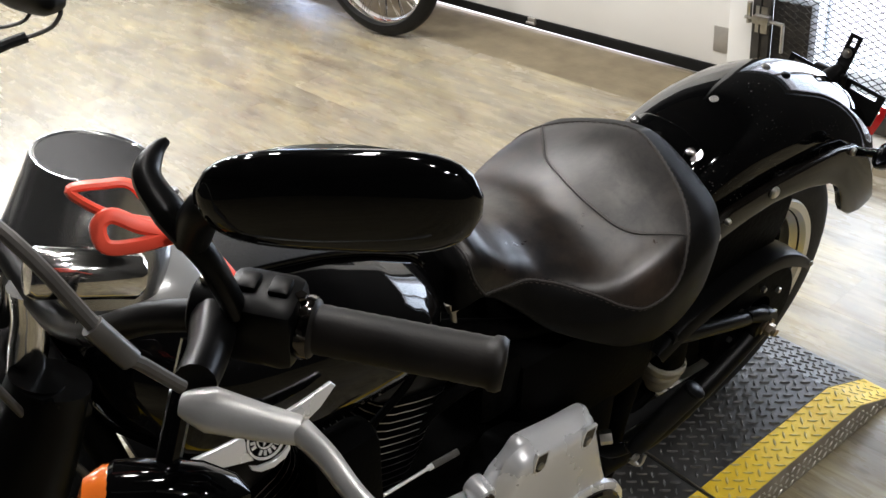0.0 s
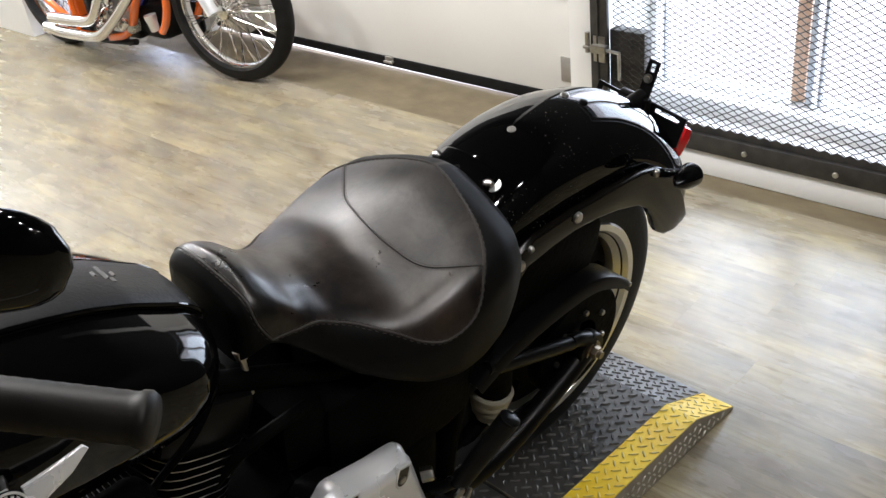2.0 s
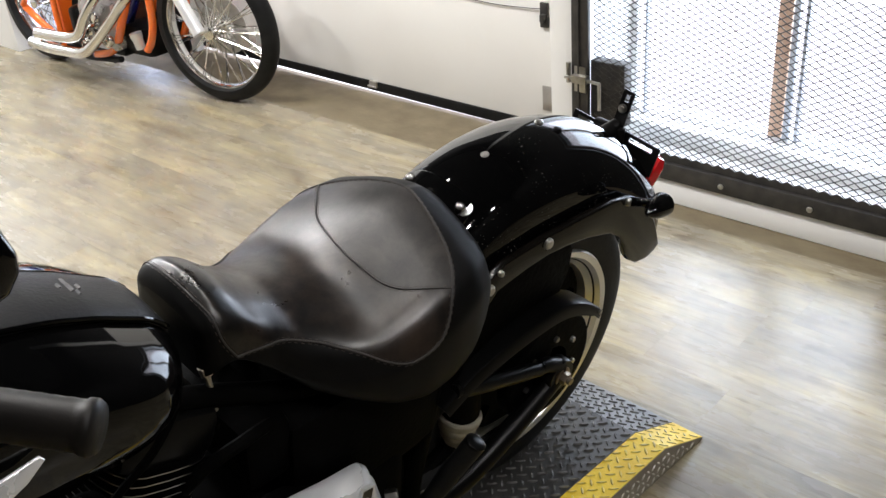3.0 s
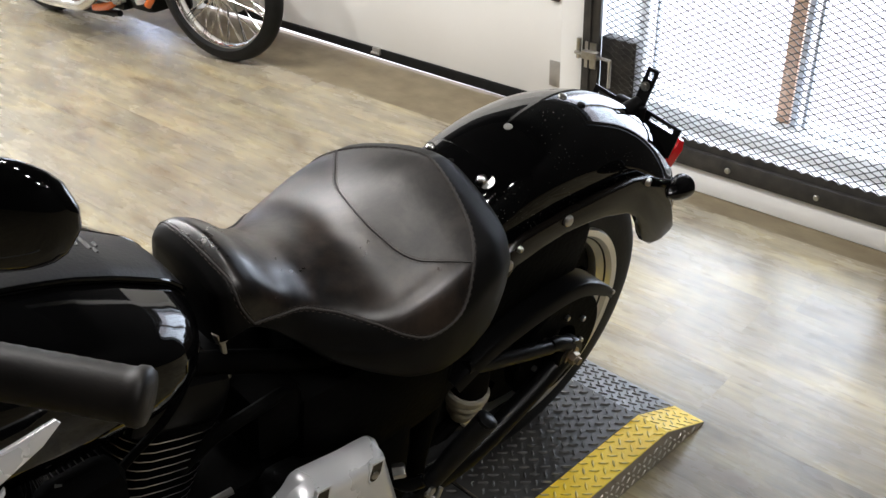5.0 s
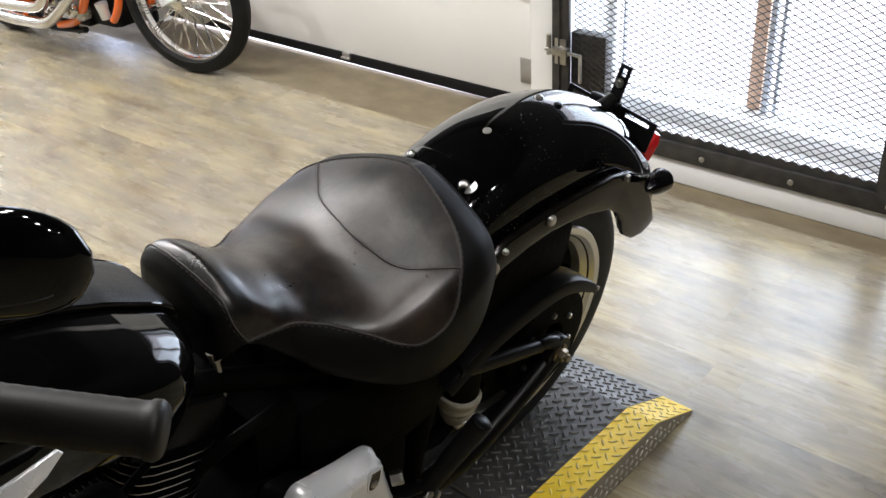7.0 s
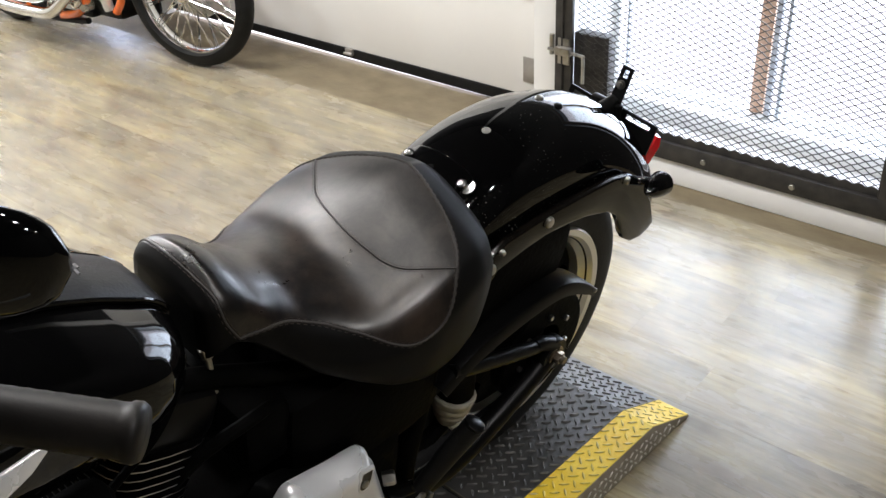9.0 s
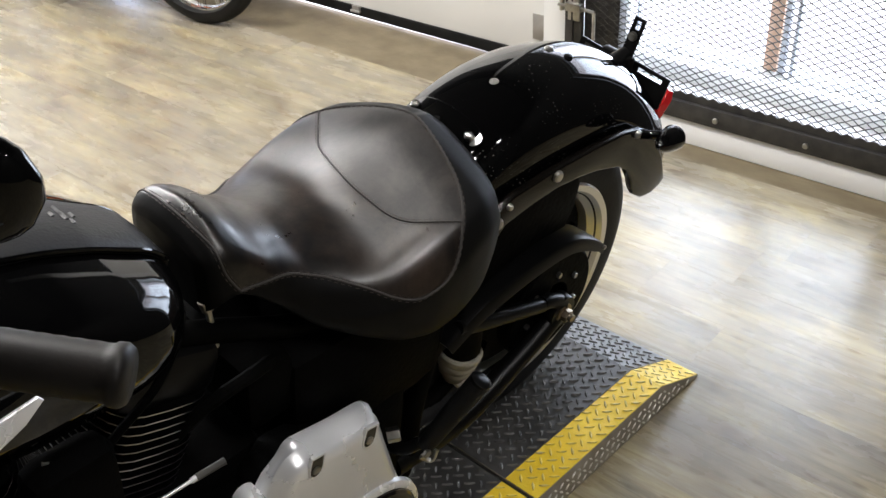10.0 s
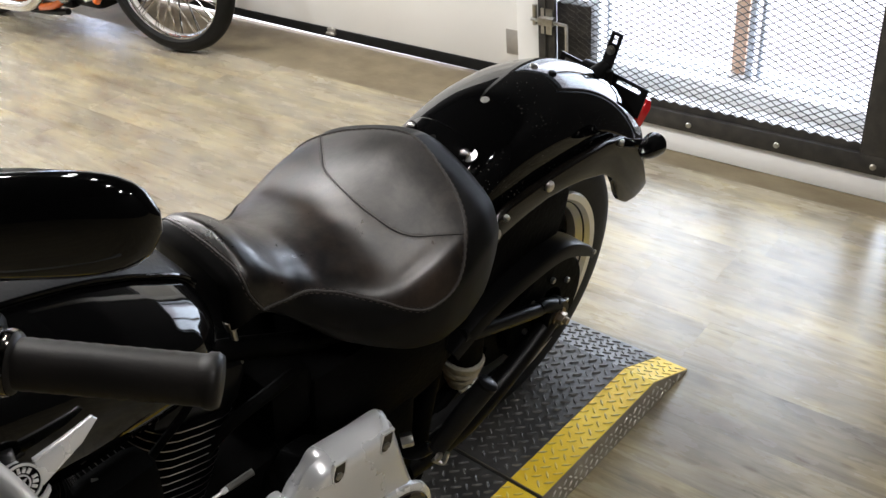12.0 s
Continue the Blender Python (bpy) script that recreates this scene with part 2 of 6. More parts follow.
dusty(FENDER_PAINT, 140.0, 0.16, (0.16, 0.155, 0.145))
DUST_SPOT = material("dried_dirt", (0.20, 0.19, 0.175), 0.8, colour2=(0.10, 0.095, 0.09), scale=300)
STRUT_PAINT = material("dusty_black_paint", (0.0030, 0.0026, 0.0022), 0.12, colour2=(0.006, 0.0048, 0.0038), scale=14, coat=0.12, spec=0.14, rough2=0.22)
LEATHER = material("black_leather", (0.0085, 0.0076, 0.0072), 0.29, colour2=(0.019, 0.015, 0.0128), scale=11, detail=9, bump=0.10, bump_scale=420, rough2=0.42, spec=0.85)
SEAT_LEATHER = seat_material()
STITCH = material("brown_stitching", (0.05, 0.036, 0.027), 0.7, colour2=(0.03, 0.022, 0.018), scale=90)
THREAD = material("dark_thread", (0.03, 0.026, 0.023), 0.7, bump=0.3, bump_scale=700)
RUBBER = material("tyre_rubber", (0.004, 0.004, 0.0042), 0.6, colour2=(0.011, 0.011, 0.011), scale=14, bump=0.1, bump_scale=150, spec=0.22)
GRIP_RUBBER = material("grip_rubber", (0.0055, 0.0048, 0.0043), 0.48, colour2=(0.0105, 0.0088, 0.0076), scale=20, bump=0.04, bump_scale=300, spec=0.25)
SATIN = material("satin_black_metal", (0.0022, 0.0022, 0.0023), 0.26, colour2=(0.0040, 0.0039, 0.0038), scale=10, rough2=0.40, spec=0.13)
DEEP = material("dull_black_casting", (0.0010, 0.0010, 0.0010), 0.6, colour2=(0.0022, 0.0021, 0.0020), scale=14, bump=0.15, bump_scale=90, spec=0.03)
CONSOLE = material("black_leather_console", (0.006, 0.0062, 0.0068), 0.42, colour2=(0.0125, 0.0125, 0.0132), scale=12, detail=8, bump=0.12, bump_scale=240, rough2=0.55, spec=0.3)
EMBLEM = material("worn_emblem", (0.024, 0.024, 0.025), 0.5, colour2=(0.012, 0.012, 0.0125), scale=160)
CHROME = material("chrome", (0.72, 0.71, 0.69), 0.06, metal=1.0, rough2=0.14, scale=5)
SATIN_CHROME = material("dulled_chrome", (0.60, 0.60, 0.60), 0.18, metal=0.55, colour2=(0.68, 0.68, 0.67), scale=12, rough2=0.3)
LEVER = material("brushed_lever", (0.66, 0.655, 0.645), 0.30, metal=0.65, colour2=(0.58, 0.575, 0.565), scale=30, rough2=0.42, bump=0.03, bump_scale=200)
SHEATH = material("grey_cable_sheath", (0.045, 0.041, 0.037), 0.38, colour2=(0.075, 0.07, 0.064), scale=30)
RIM = material("polished_rim", (0.78, 0.76, 0.72), 0.30, metal=0.75, rough2=0.3, scale=9)
ALU = material("cast_aluminium", (0.90, 0.91, 0.93), 0.21, metal=0.48, colour2=(0.95, 0.955, 0.97), scale=9, bump=0.012, bump_scale=60, rough2=0.36)
ALU_DULL = material("dull_aluminium", (0.42, 0.40, 0.37), 0.42, metal=0.85, colour2=(0.52, 0.50, 0.47), scale=18, rough2=0.55)
STEEL = material("zinc_steel", (0.50, 0.49, 0.46), 0.32, metal=1.0, colour2=(0.36, 0.34, 0.30), scale=40)
STEEL_DARK = material("dark_steel_screw", (0.22, 0.21, 0.20), 0.22, metal=1.0, colour2=(0.30, 0.29, 0.28), scale=40)
BRASS = material("tarnished_nut", (0.40, 0.35, 0.28), 0.4, metal=0.9, colour2=(0.22, 0.16, 0.10), scale=60)
# the grey stands for the glass's reflection, put into the face colour
DIAL = material("reflection_grey_dial", (0.20, 0.205, 0.215), 0.12, colour2=(0.26, 0.265, 0.275), scale=20, coat=1.0)
SPUN = material("spun_steel_housing", (0.50, 0.50, 0.505), 0.16, metal=0.92, colour2=(0.40, 0.40, 0.405), scale=10, rough2=0.26)
# polished alloy darkened in colour for the shade low on the chopper
SHADED_ALU = material("shadowed_polished_alloy", (0.45, 0.44, 0.43), 0.22, metal=0.9, colour2=(0.30, 0.29, 0.28), scale=18, rough2=0.4)
DERBY = material("dark_chrome", (0.10, 0.09, 0.08), 0.12, metal=1.0)
# front cylinder's fin edges, with their shade put into a darker colour
FIN_SHADED = material("shaded_fin_edge", (0.16, 0.15, 0.14), 0.45, metal=0.8, colour2=(0.08, 0.078, 0.075), scale=30)
FIN_EDGE = material("machined_fin_edge", (0.42, 0.41, 0.39), 0.3, metal=1.0, colour2=(0.30, 0.29, 0.28), scale=30)
RED_LENS = material("red_lens", (0.55, 0.012, 0.015), 0.12, coat=1.0, spec=0.6)
AMBER = material("amber_lens", (0.75, 0.16, 0.02), 0.12, coat=1.0)
RED_TAG = material("red_plastic", (0.95, 0.09, 0.05), 0.4, colour2=(0.97, 0.12, 0.07), scale=12)
PLATE = material("dark_tread_plate", (0.034, 0.033, 0.032), 0.27, spec=0.75, colour2=(0.066, 0.062, 0.057), scale=9, detail=8, bump=0.08, bump_scale=130, rough2=0.44)
PLATE_SIDE = material("bare_tread_plate", (0.25, 0.215, 0.165), 0.42, metal=0.30, colour2=(0.40, 0.365, 0.30), scale=14, detail=8, rough2=0.58)
SIDE_TREAD = material("bright_side_tread", (0.78, 0.75, 0.69), 0.35, metal=0.3, colour2=(0.62, 0.59, 0.53), scale=25)
# bars far lighter than their plate: the window's glints are in this colour
TREAD = material("glinting_tread", (0.34, 0.33, 0.315), 0.26, metal=0.4, colour2=(0.14, 0.135, 0.13), scale=25, detail=6)
YELLOW = material("yellow_safety_paint", (0.80, 0.53, 0.018), 0.34, colour2=(0.88, 0.62, 0.03), scale=11, detail=8, bump=0.1, bump_scale=140, rough2=0.56)
YELLOW_WORN = material("worn_yellow_tread", (0.90, 0.68, 0.10), 0.36, colour2=(0.62, 0.50, 0.22), scale=38, detail=6)
WALL = material("white_wall_paint", (0.74, 0.73, 0.70), 0.6, colour2=(0.79, 0.78, 0.76), scale=2.2, detail=6, bump=0.06, bump_scale=70)
TRIMW = material("white_trim_paint", (0.89, 0.885, 0.87), 0.42, colour2=(0.84, 0.835, 0.82), scale=5, detail=6, bump=0.04, bump_scale=50)
DOORW = material("white_door_skin", (0.80, 0.785, 0.75), 0.42, colour2=(0.84, 0.83, 0.80), scale=1.7, detail=7, bump=0.03, bump_scale=40, rough2=0.52)
CEIL = material("dark_ceiling_paint", (0.03, 0.03, 0.03), 0.8, colour2=(0.045, 0.044, 0.043), scale=2)
SUBFLOOR = material("bare_plywood", (0.140, 0.108, 0.062), 0.75, colour2=(0.205, 0.168, 0.103), scale=7, detail=10, stretch=(1.5, 1, 1), bump=0.1, bump_scale=50)
SLAB = material("floor_joint", (0.24, 0.185, 0.115), 0.7, colour2=(0.17, 0.13, 0.085), scale=6)
PLANK = plank_material()
IRON = material("weathered_black_steel", (0.028, 0.027, 0.026), 0.5, metal=0.3, colour2=(0.055, 0.05, 0.045), scale=22, detail=8, bump=0.12, bump_scale=80)
WOOD = material("cedar_post", (0.55, 0.34, 0.22), 0.6, colour2=(0.62, 0.42, 0.30), scale=6, detail=8, stretch=(6, 6, 0.8), bump=0.1)
PAVING = material("pale_concrete", (0.78, 0.78, 0.77), 0.7, colour2=(0.86, 0.86, 0.85), scale=3, bump=0.1)
MARBLE = material("grey_stone_ledge", (0.50, 0.50, 0.49), 0.35, colour2=(0.72, 0.72, 0.71), scale=7, detail=8)
FRAME_GREY = material("window_frame_grey", (0.42, 0.45, 0.50), 0.45, colour2=(0.5, 0.52, 0.56), scale=6)
ORANGE = material("orange_paint", (0.78, 0.13, 0.012), 0.2, coat=1.0, colour2=(0.82, 0.16, 0.02), scale=3)
BLUE = material("blue_paint", (0.01, 0.016, 0.16), 0.15, coat=1.0)
SPRING_MAT = material("ivory_bellows", (0.42, 0.39, 0.32), 0.5, colour2=(0.26, 0.24, 0.19), scale=30)
DIM_GLASS = material("dimming_glass", (0.62, 0.68, 0.78), 0.22)
DIM_GLASS.node_tree.nodes["Principled BSDF"].inputs["Transmission Weight"].default_value = 1.0
OUTSIDE = glowing("bright_outside", (0.87, 0.88, 1.0), 5.6)
BULB = glowing("lamp_glow", (1.0, 0.88, 0.72), 40)
# for unseen walls, coloured dark so that gloss surfaces reflect little
DARK_WALL = material("dark_unseen_wall", (0.022, 0.0215, 0.021), 0.75, colour2=(0.032, 0.031, 0.030), scale=2)


from mathutils.bvhtree import BVHTree


# ---- mesh tools ----
def part(name, bm, mat, parent=None, label="", smooth=True, sharp=35):
    """Links a bmesh as one mesh object under a thing or part; a list of materials fills the slots."""
    me = bpy.data.meshes.new(name)
    bm.normal_update()
    if smooth:
        for f in bm.faces:
            f.smooth = True
        for e in bm.edges:
            if len(e.link_faces) == 2 and e.calc_face_angle(0) > radians(sharp):
                e.smooth = False
    bm.to_mesh(me)
    bm.free()
    for m in mat if isinstance(mat, list) else [mat]:
        me.materials.append(m)
    ob = new(name, me)
    if parent:
        ob.parent = parent
    return tagged(ob, label) if label else ob


def thing(name, matrix, label, category, group=""):
    ob = new(name)
    ob.empty_display_size = 0.1
    ob.matrix_world = matrix
    return tagged(ob, label, category, group)


def V(*a):
    return Vector(a)


def frames_along(pts):
    """A moving frame along a line of points."""
    out, up = [], None
    for i, p in enumerate(pts):
        d = (pts[min(i + 1, len(pts) - 1)] - pts[max(i - 1, 0)]).normalized()
        if up is None:
            up = d.orthogonal().normalized()
        up = (up - d * up.dot(d)).normalized()
        out.append((p, up, d.cross(up)))
    return out


def smooth_line(pts, steps=6):
    pts = [Vector(p) for p in pts]
    if len(pts) < 3:
        return pts
    out = []
    for i in range(len(pts) - 1):
        a, b, c, d = pts[max(i - 1, 0)], pts[i], pts[i + 1], pts[min(i + 2, len(pts) - 1)]
        for s in range(steps):
            t = s / steps
            out.append(0.5 * ((2 * b) + (c - a) * t + (2 * a - 5 * b + 4 * c - d) * t * t + (3 * b - a - 3 * c + d) * t ** 3))
    return out + [pts[-1]]


def skin(bm, rings, closed=True, caps=True, mat=0):
    """Faces between rings of points that all have one count."""
    vs = [[bm.verts.new(p) for p in r] for r in rings]
    n = len(vs[0])
    for a, b in zip(vs, vs[1:]):
        for k in range(n if closed else n - 1):
            f = bm.faces.new((a[k], a[(k + 1) % n], b[(k + 1) % n], b[k]))
            f.material_index = mat
    if caps:
        bm.faces.new(list(reversed(vs[0]))).material_index = mat
        bm.faces.new(vs[-1]).material_index = mat
    return vs


def tube(bm, pts, r, n=10, steps=6, flat=1.0, mat=0):
    line = smooth_line(pts, steps)
    rs = r if isinstance(r, (list, tuple)) else None
    rings = []
    for i, (p, a, b) in enumerate(frames_along(line)):
        if rs:
            f = i / (len(line) - 1) * (len(rs) - 1)
            k = min(int(f), len(rs) - 2)
            q = rs[k] + (rs[k + 1] - rs[k]) * (f - k)
        else:
            q = r
        rings.append([p + q * (math.cos(2 * math.pi * k / n) * a + flat * math.sin(2 * math.pi * k / n) * b) for k in range(n)])
    skin(bm, rings, mat=mat)
    return bm


def lathe(bm, profile, origin, axis, n=32, caps=True, mat=0, close=False):
    """Turns (radius, height) pairs round an axis."""
    o, d = Vector(origin), Vector(axis).normalized()
    a = d.orthogonal().normalized()
    b = d.cross(a)
    prof = list(profile) + ([profile[0]] if close else [])
    rings = [[o + d * h + max(r, 1e-4) * (math.cos(2 * math.pi * k / n) * a + math.sin(2 * math.pi * k / n) * b) for k in range(n)] for r, h in prof]
    skin(bm, rings, caps=caps and not close, mat=mat)
    if close:
        bmesh.ops.remove_doubles(bm, verts=bm.verts, dist=1e-6)
    return bm


def box(bm, lo, hi, bevel=0.0, matrix=None, mat=0):
    lo, hi = Vector(lo), Vector(hi)
    r = bmesh.ops.create_cube(bm, size=1.0, matrix=(matrix or Matrix()) @ Matrix.Translation((lo + hi) / 2) @ Matrix.Diagonal((*(hi - lo), 1)))
    faces = {f for v in r["verts"] for f in v.link_faces}
    for f in faces:
        f.material_index = mat
    if bevel:
        edges = list({e for v in r["verts"] for e in v.link_edges})
        bmesh.ops.bevel(bm, geom=edges, offset=bevel, segments=2, profile=0.5, affect="EDGES", clamp_overlap=True)
    return bm


def bolt(bm, at, axis, r, h, n=6, dome=True):
    lathe(bm, [(r, 0), (r, h * 0.7), (r * 0.8, h)] if n > 6 or not dome else [(r, 0), (r, h * 0.8), (r * 0.88, h)], at, axis, n)
    return bm


def prism(bm, outline, axis_vec, bevel=0.0, mat=0):
    """An outline pushed along a vector."""
    a = [bm.verts.new(p) for p in outline]
    b = [bm.verts.new(Vector(p) + Vector(axis_vec)) for p in outline]
    n = len(a)
    faces = [bm.faces.new(list(reversed(a))), bm.faces.new(b)]
    faces += [bm.faces.new((a[k], a[(k + 1) % n], b[(k + 1) % n], b[k])) for k in range(n)]
    for f in faces:
        f.material_index = mat
    bmesh.ops.recalc_face_normals(bm, faces=faces)
    if bevel:
        edges = list({e for f in faces[:2] for e in f.edges})
        bmesh.ops.bevel(bm, geom=edges, offset=bevel, segments=3, profile=0.5, affect="EDGES", clamp_overlap=True)
    return bm


def fresh():
    return bmesh.new()


# ---- the room ----
def wall_part(name, boxes, mat, bevel=0.0, label="", category="wall"):
    """A piece of the setting from boxes in the room's own axes (out through the wall, along it, up)."""
    bm = fresh()
    for lo, hi in boxes:
        box(bm, lo, hi, bevel)
    ob = part(name, bm, mat, smooth=bevel > 0)
    ob.matrix_world = ROOM
    return tagged(ob, label, category, "", "structure")


FLOOR_EDGE = -0.092        # planks stop here, short of the wall
wall_part("floor", [((-6.4, -3.6, -0.12), (0.268, 6.2, -0.006))], SLAB, label="floor slab under the wood-look planks", category="floor")
wall_part("bare_strip", [((FLOOR_EDGE - 0.001, -3.5, -0.006), (0.232, 6.1, -0.0015))], SUBFLOOR, label="bare brown plywood strip along the wall", category="floor")
wall_part("ceiling", [((-6.4, -3.6, 3.3), (0.9, 6.2, 3.45))], CEIL, label="plain charcoal ceiling", category="ceiling")
# outer wall: low plinth under the steel frame, pier, overhead door opening, lintel
wall_part("wall_east", [((0.235, 4.362, 0.0), (0.42, 5.2, 2.12)), ((0.0, 5.2, 0.0), (0.42, 6.2, 3.3))], WALL, label="white painted outer wall")
wall_part("wall_east_upper", [((0.235, 0.915, 1.93), (0.42, 3.402, 3.3)), ((0.235, 3.402, 2.12), (0.42, 5.2, 3.3))], DARK_WALL, label="dark unseen wall above the doors")
wall_part("wall_east_end", [((0.0, -3.6, 0.0), (0.30, -0.423, 3.3)), ((0.0, -0.423, 1.58), (0.30, 0.80, 3.3))], DARK_WALL, label="dark unseen outer wall")
wall_part("window_plinth", [((0.0, -0.42, 0.0), (0.26, 0.80, 0.086))], TRIMW, 0.004, "white painted plinth below the mesh frame")
wall_part("pier", [((0.0, 0.80, 0.0), (0.42, 0.912, 3.3))], TRIMW, 0.004, "white painted pier between door and window")
wall_part("wall_north", [((-6.4, 6.2, 0), (0.42, 6.4, 3.3))], WALL, label="white painted end wall")
wall_part("wall_west", [((-6.6, -3.6, 0), (-6.4, 6.4, 3.3))], DARK_WALL, label="dark unseen back wall")
wall_part("wall_south", [((-6.6, -3.8, 0), (0.42, -3.6, 3.3))], DARK_WALL, label="dark unseen side wall")
bm = fresh()
box(bm, (-0.33, 4.37, 0), (0.0, 6.1, 2.6), 0.004)
ob = part("white_partition", bm, TRIMW)
ob.matrix_world = ROOM
tagged(ob, "white painted partition end standing on the floor", "partition", "", "structure")

# overhead door: skin, stiffening ribs, bottom seal, hinge clips, edge plate
door = thing("door_1", ROOM, "white flush overhead door with a black rubber seal at its foot", "door")
door["kind"] = "structure"
bm = fresh()
box(bm, (0.245, 0.915, 0.055), (0.265, 3.40, 0.66), 0.003)
box(bm, (0.245, 0.915, 0.663), (0.265, 3.40, 1.28), 0.003)
box(bm, (0.245, 0.915, 1.283), (0.265, 3.40, 1.90), 0.003)
part("door_skin", bm, DOORW, door)
bm = fresh()
prism(bm, [V(0.240, 0.915, 0.007), V(0.240, 1.90, 0.010), V(0.240, 3.40, 0.022), V(0.240, 3.40, 0.054), V(0.240, 0.915, 0.054)], (0.027, 0, 0), 0.003)
part("bottom_seal", bm, RUBBER, door, "black rubber bottom seal")
for u in (2.085,):
    bm = fresh()
    box(bm, (0.228, u - 0.022, 0.030), (0.246, u + 0.022, 0.060), 0.003)
    tube(bm, [(0.226, u - 0.026, 0.036), (0.226, u + 0.026, 0.036)], 0.006, 8)
    part("hinge_clip", bm, ALU_DULL, door, "small galvanised clip")
bm = fresh()
box(bm, (0.240, 1.060, 0.112), (0.2455, 1.130, 0.212), 0.001)
part("edge_plate", bm, ALU_DULL, door, "grey metal edge plate")

bm = fresh()
box(bm, (0.232, 1.092, 0.445), (0.2448, 1.128, 0.540), 0.003)
box(bm, (0.214, 1.098, 0.470), (0.2315, 1.118, 0.500), 0.003)
hinge = part("hinge_bracket", bm, IRON, door, "small black hinge bracket")
part("wire", tube(fresh(), [(0.236, 1.120, 0.515), (0.238, 1.22, 0.508), (0.238, 1.40, 0.506), (0.238, 1.75, 0.530)], 0.0020, 6), IRON, hinge, "thin black wire")

wall_part("door_jamb", [((0.20, 3.402, 0.0), (0.42, 3.45, 2.12)), ((0.20, 4.32, 0.0), (0.42, 4.36, 2.12))], TRIMW, 0.003, "white jambs of the open doorway", "door frame")

# unseen pane, added to weaken the daylight from the doorway
bm = fresh()
box(bm, (0.300, 3.452, 0.004), (0.306, 4.318, 2.10), 0.001)
ob = part("dimming_pane", bm, DIM_GLASS)
ob.matrix_world = ROOM
ob.visible_shadow = False
tagged(ob, "grey glass pane added in the doorway to dim its daylight", "glass door", "", "structure")

# steel frame with expanded mesh in front of the shop window
gate = thing("security_gate", ROOM, "black steel security frame with diamond mesh bolted to the white plinth", "gate")
bm = fresh()
box(bm, (-0.012, -0.385, 0.0875), (0.004, 0.815, 0.148), 0.002)
box(bm, (0.004, -0.385, 0.0875), (0.045, 0.815, 0.0935), 0.001)
part("bottom_rail", bm, IRON, gate)
bm = fresh()
box(bm, (-0.012, 0.748, 0.1485), (0.004, 0.815, 1.57), 0.002)
box(bm, (-0.020, 0.780, 0.1485), (-0.0125, 0.786, 1.57), 0.001)
part("hinge_stile", bm, IRON, gate)
bm = fresh()
box(bm, (-0.012, -0.385, 0.1485), (0.004, -0.305, 1.57), 0.002)
box(bm, (-0.010, -0.305, 0.1485), (0.040, -0.299, 1.57), 0.001)
part("closing_stile", bm, IRON, gate)
bm = fresh()
box(bm, (-0.012, -0.305, 1.51), (0.004, 0.748, 1.57), 0.002)
part("top_rail", bm, IRON, gate)


def mesh_sheet(d, u0, u1, z0, z1, pitch_u, pitch_z, w, depth):
    """Expanded metal: flat strands that zigzag, every other row turned."""
    bm = fresh()
    rows = int((z1 - z0) / pitch_z)
    cols = int((u1 - u0) / pitch_u)
    for r in range(rows):
        for c in range(cols):
            u, z = u0 + c * pitch_u, z0 + r * pitch_z
            for a, b in (((u, z), (u + pitch_u / 2, z + pitch_z / 2)), ((u + pitch_u, z), (u + pitch_u / 2, z + pitch_z / 2)),
                         ((u, z + pitch_z), (u + pitch_u / 2, z + pitch_z / 2)), ((u + pitch_u, z + pitch_z), (u + pitch_u / 2, z + pitch_z / 2))):
                t = Vector((b[0] - a[0], b[1] - a[1])).normalized()
                nx, nz = -t.y * w / 2, t.x * w / 2
                ends = []
                for (pu, pz), dd in ((a, d - depth / 2), (b, d + depth / 2)):
                    ends.append([bm.verts.new((dd + s, pu + k * nx, pz + k * nz)) for s, k in ((-0.0008, -1), (0.0008, -1), (0.0008, 1), (-0.0008, 1))])
                e, f = ends
                for k in range(4):
                    bm.faces.new((e[k], e[(k + 1) % 4], f[(k + 1) % 4], f[k]))
    return bm


part("diamond_mesh", mesh_sheet(0.010, -0.302, 0.775, 0.125, 1.53, 0.0385, 0.0215, 0.0031, 0.005), IRON, gate, smooth=False)
bm = fresh()
prism(bm, [V(0.0045, -0.300, 0.138)] + [V(0.0045, -0.300 + 1.06 * k / 110, 0.167 + 0.009 * abs(math.sin(math.pi * (1.06 * k / 110) / 0.0385))) for k in range(111)] + [V(0.0045, 0.760, 0.138)], (0.0022, 0, 0))
part("mesh_edge", bm, IRON, gate, "dark folded edge of the mesh")
for u in (0.238, -0.055, -0.345, 0.52):
    bm = fresh()
    bolt(bm, (-0.012, u, 0.114), (-1, 0, 0), 0.0095, 0.006, 12)
    part("bolt", bm, STEEL, gate)
bm = fresh()
box(bm, (0.014, 0.620, 0.225), (0.060, 0.755, 0.445), 0.003)
part("lock_box", bm, IRON, gate, "dark steel lock box behind the mesh")
bm = fresh()
box(bm, (-0.018, 0.755, 0.335), (-0.012, 0.800, 0.425), 0.001)
box(bm, (-0.040, 0.740, 0.372), (-0.012, 0.800, 0.400), 0.003)
tube(bm, [(-0.03, 0.83, 0.386), (-0.03, 0.70, 0.384), (-0.031, 0.690, 0.374), (-0.031, 0.689, 0.290)], 0.006, 8)
tube(bm, [(-0.02, 0.822, 0.365), (-0.02, 0.822, 0.435)], 0.0085, 10)
part("slide_bolt", bm, STEEL, gate, "galvanised slide bolt")

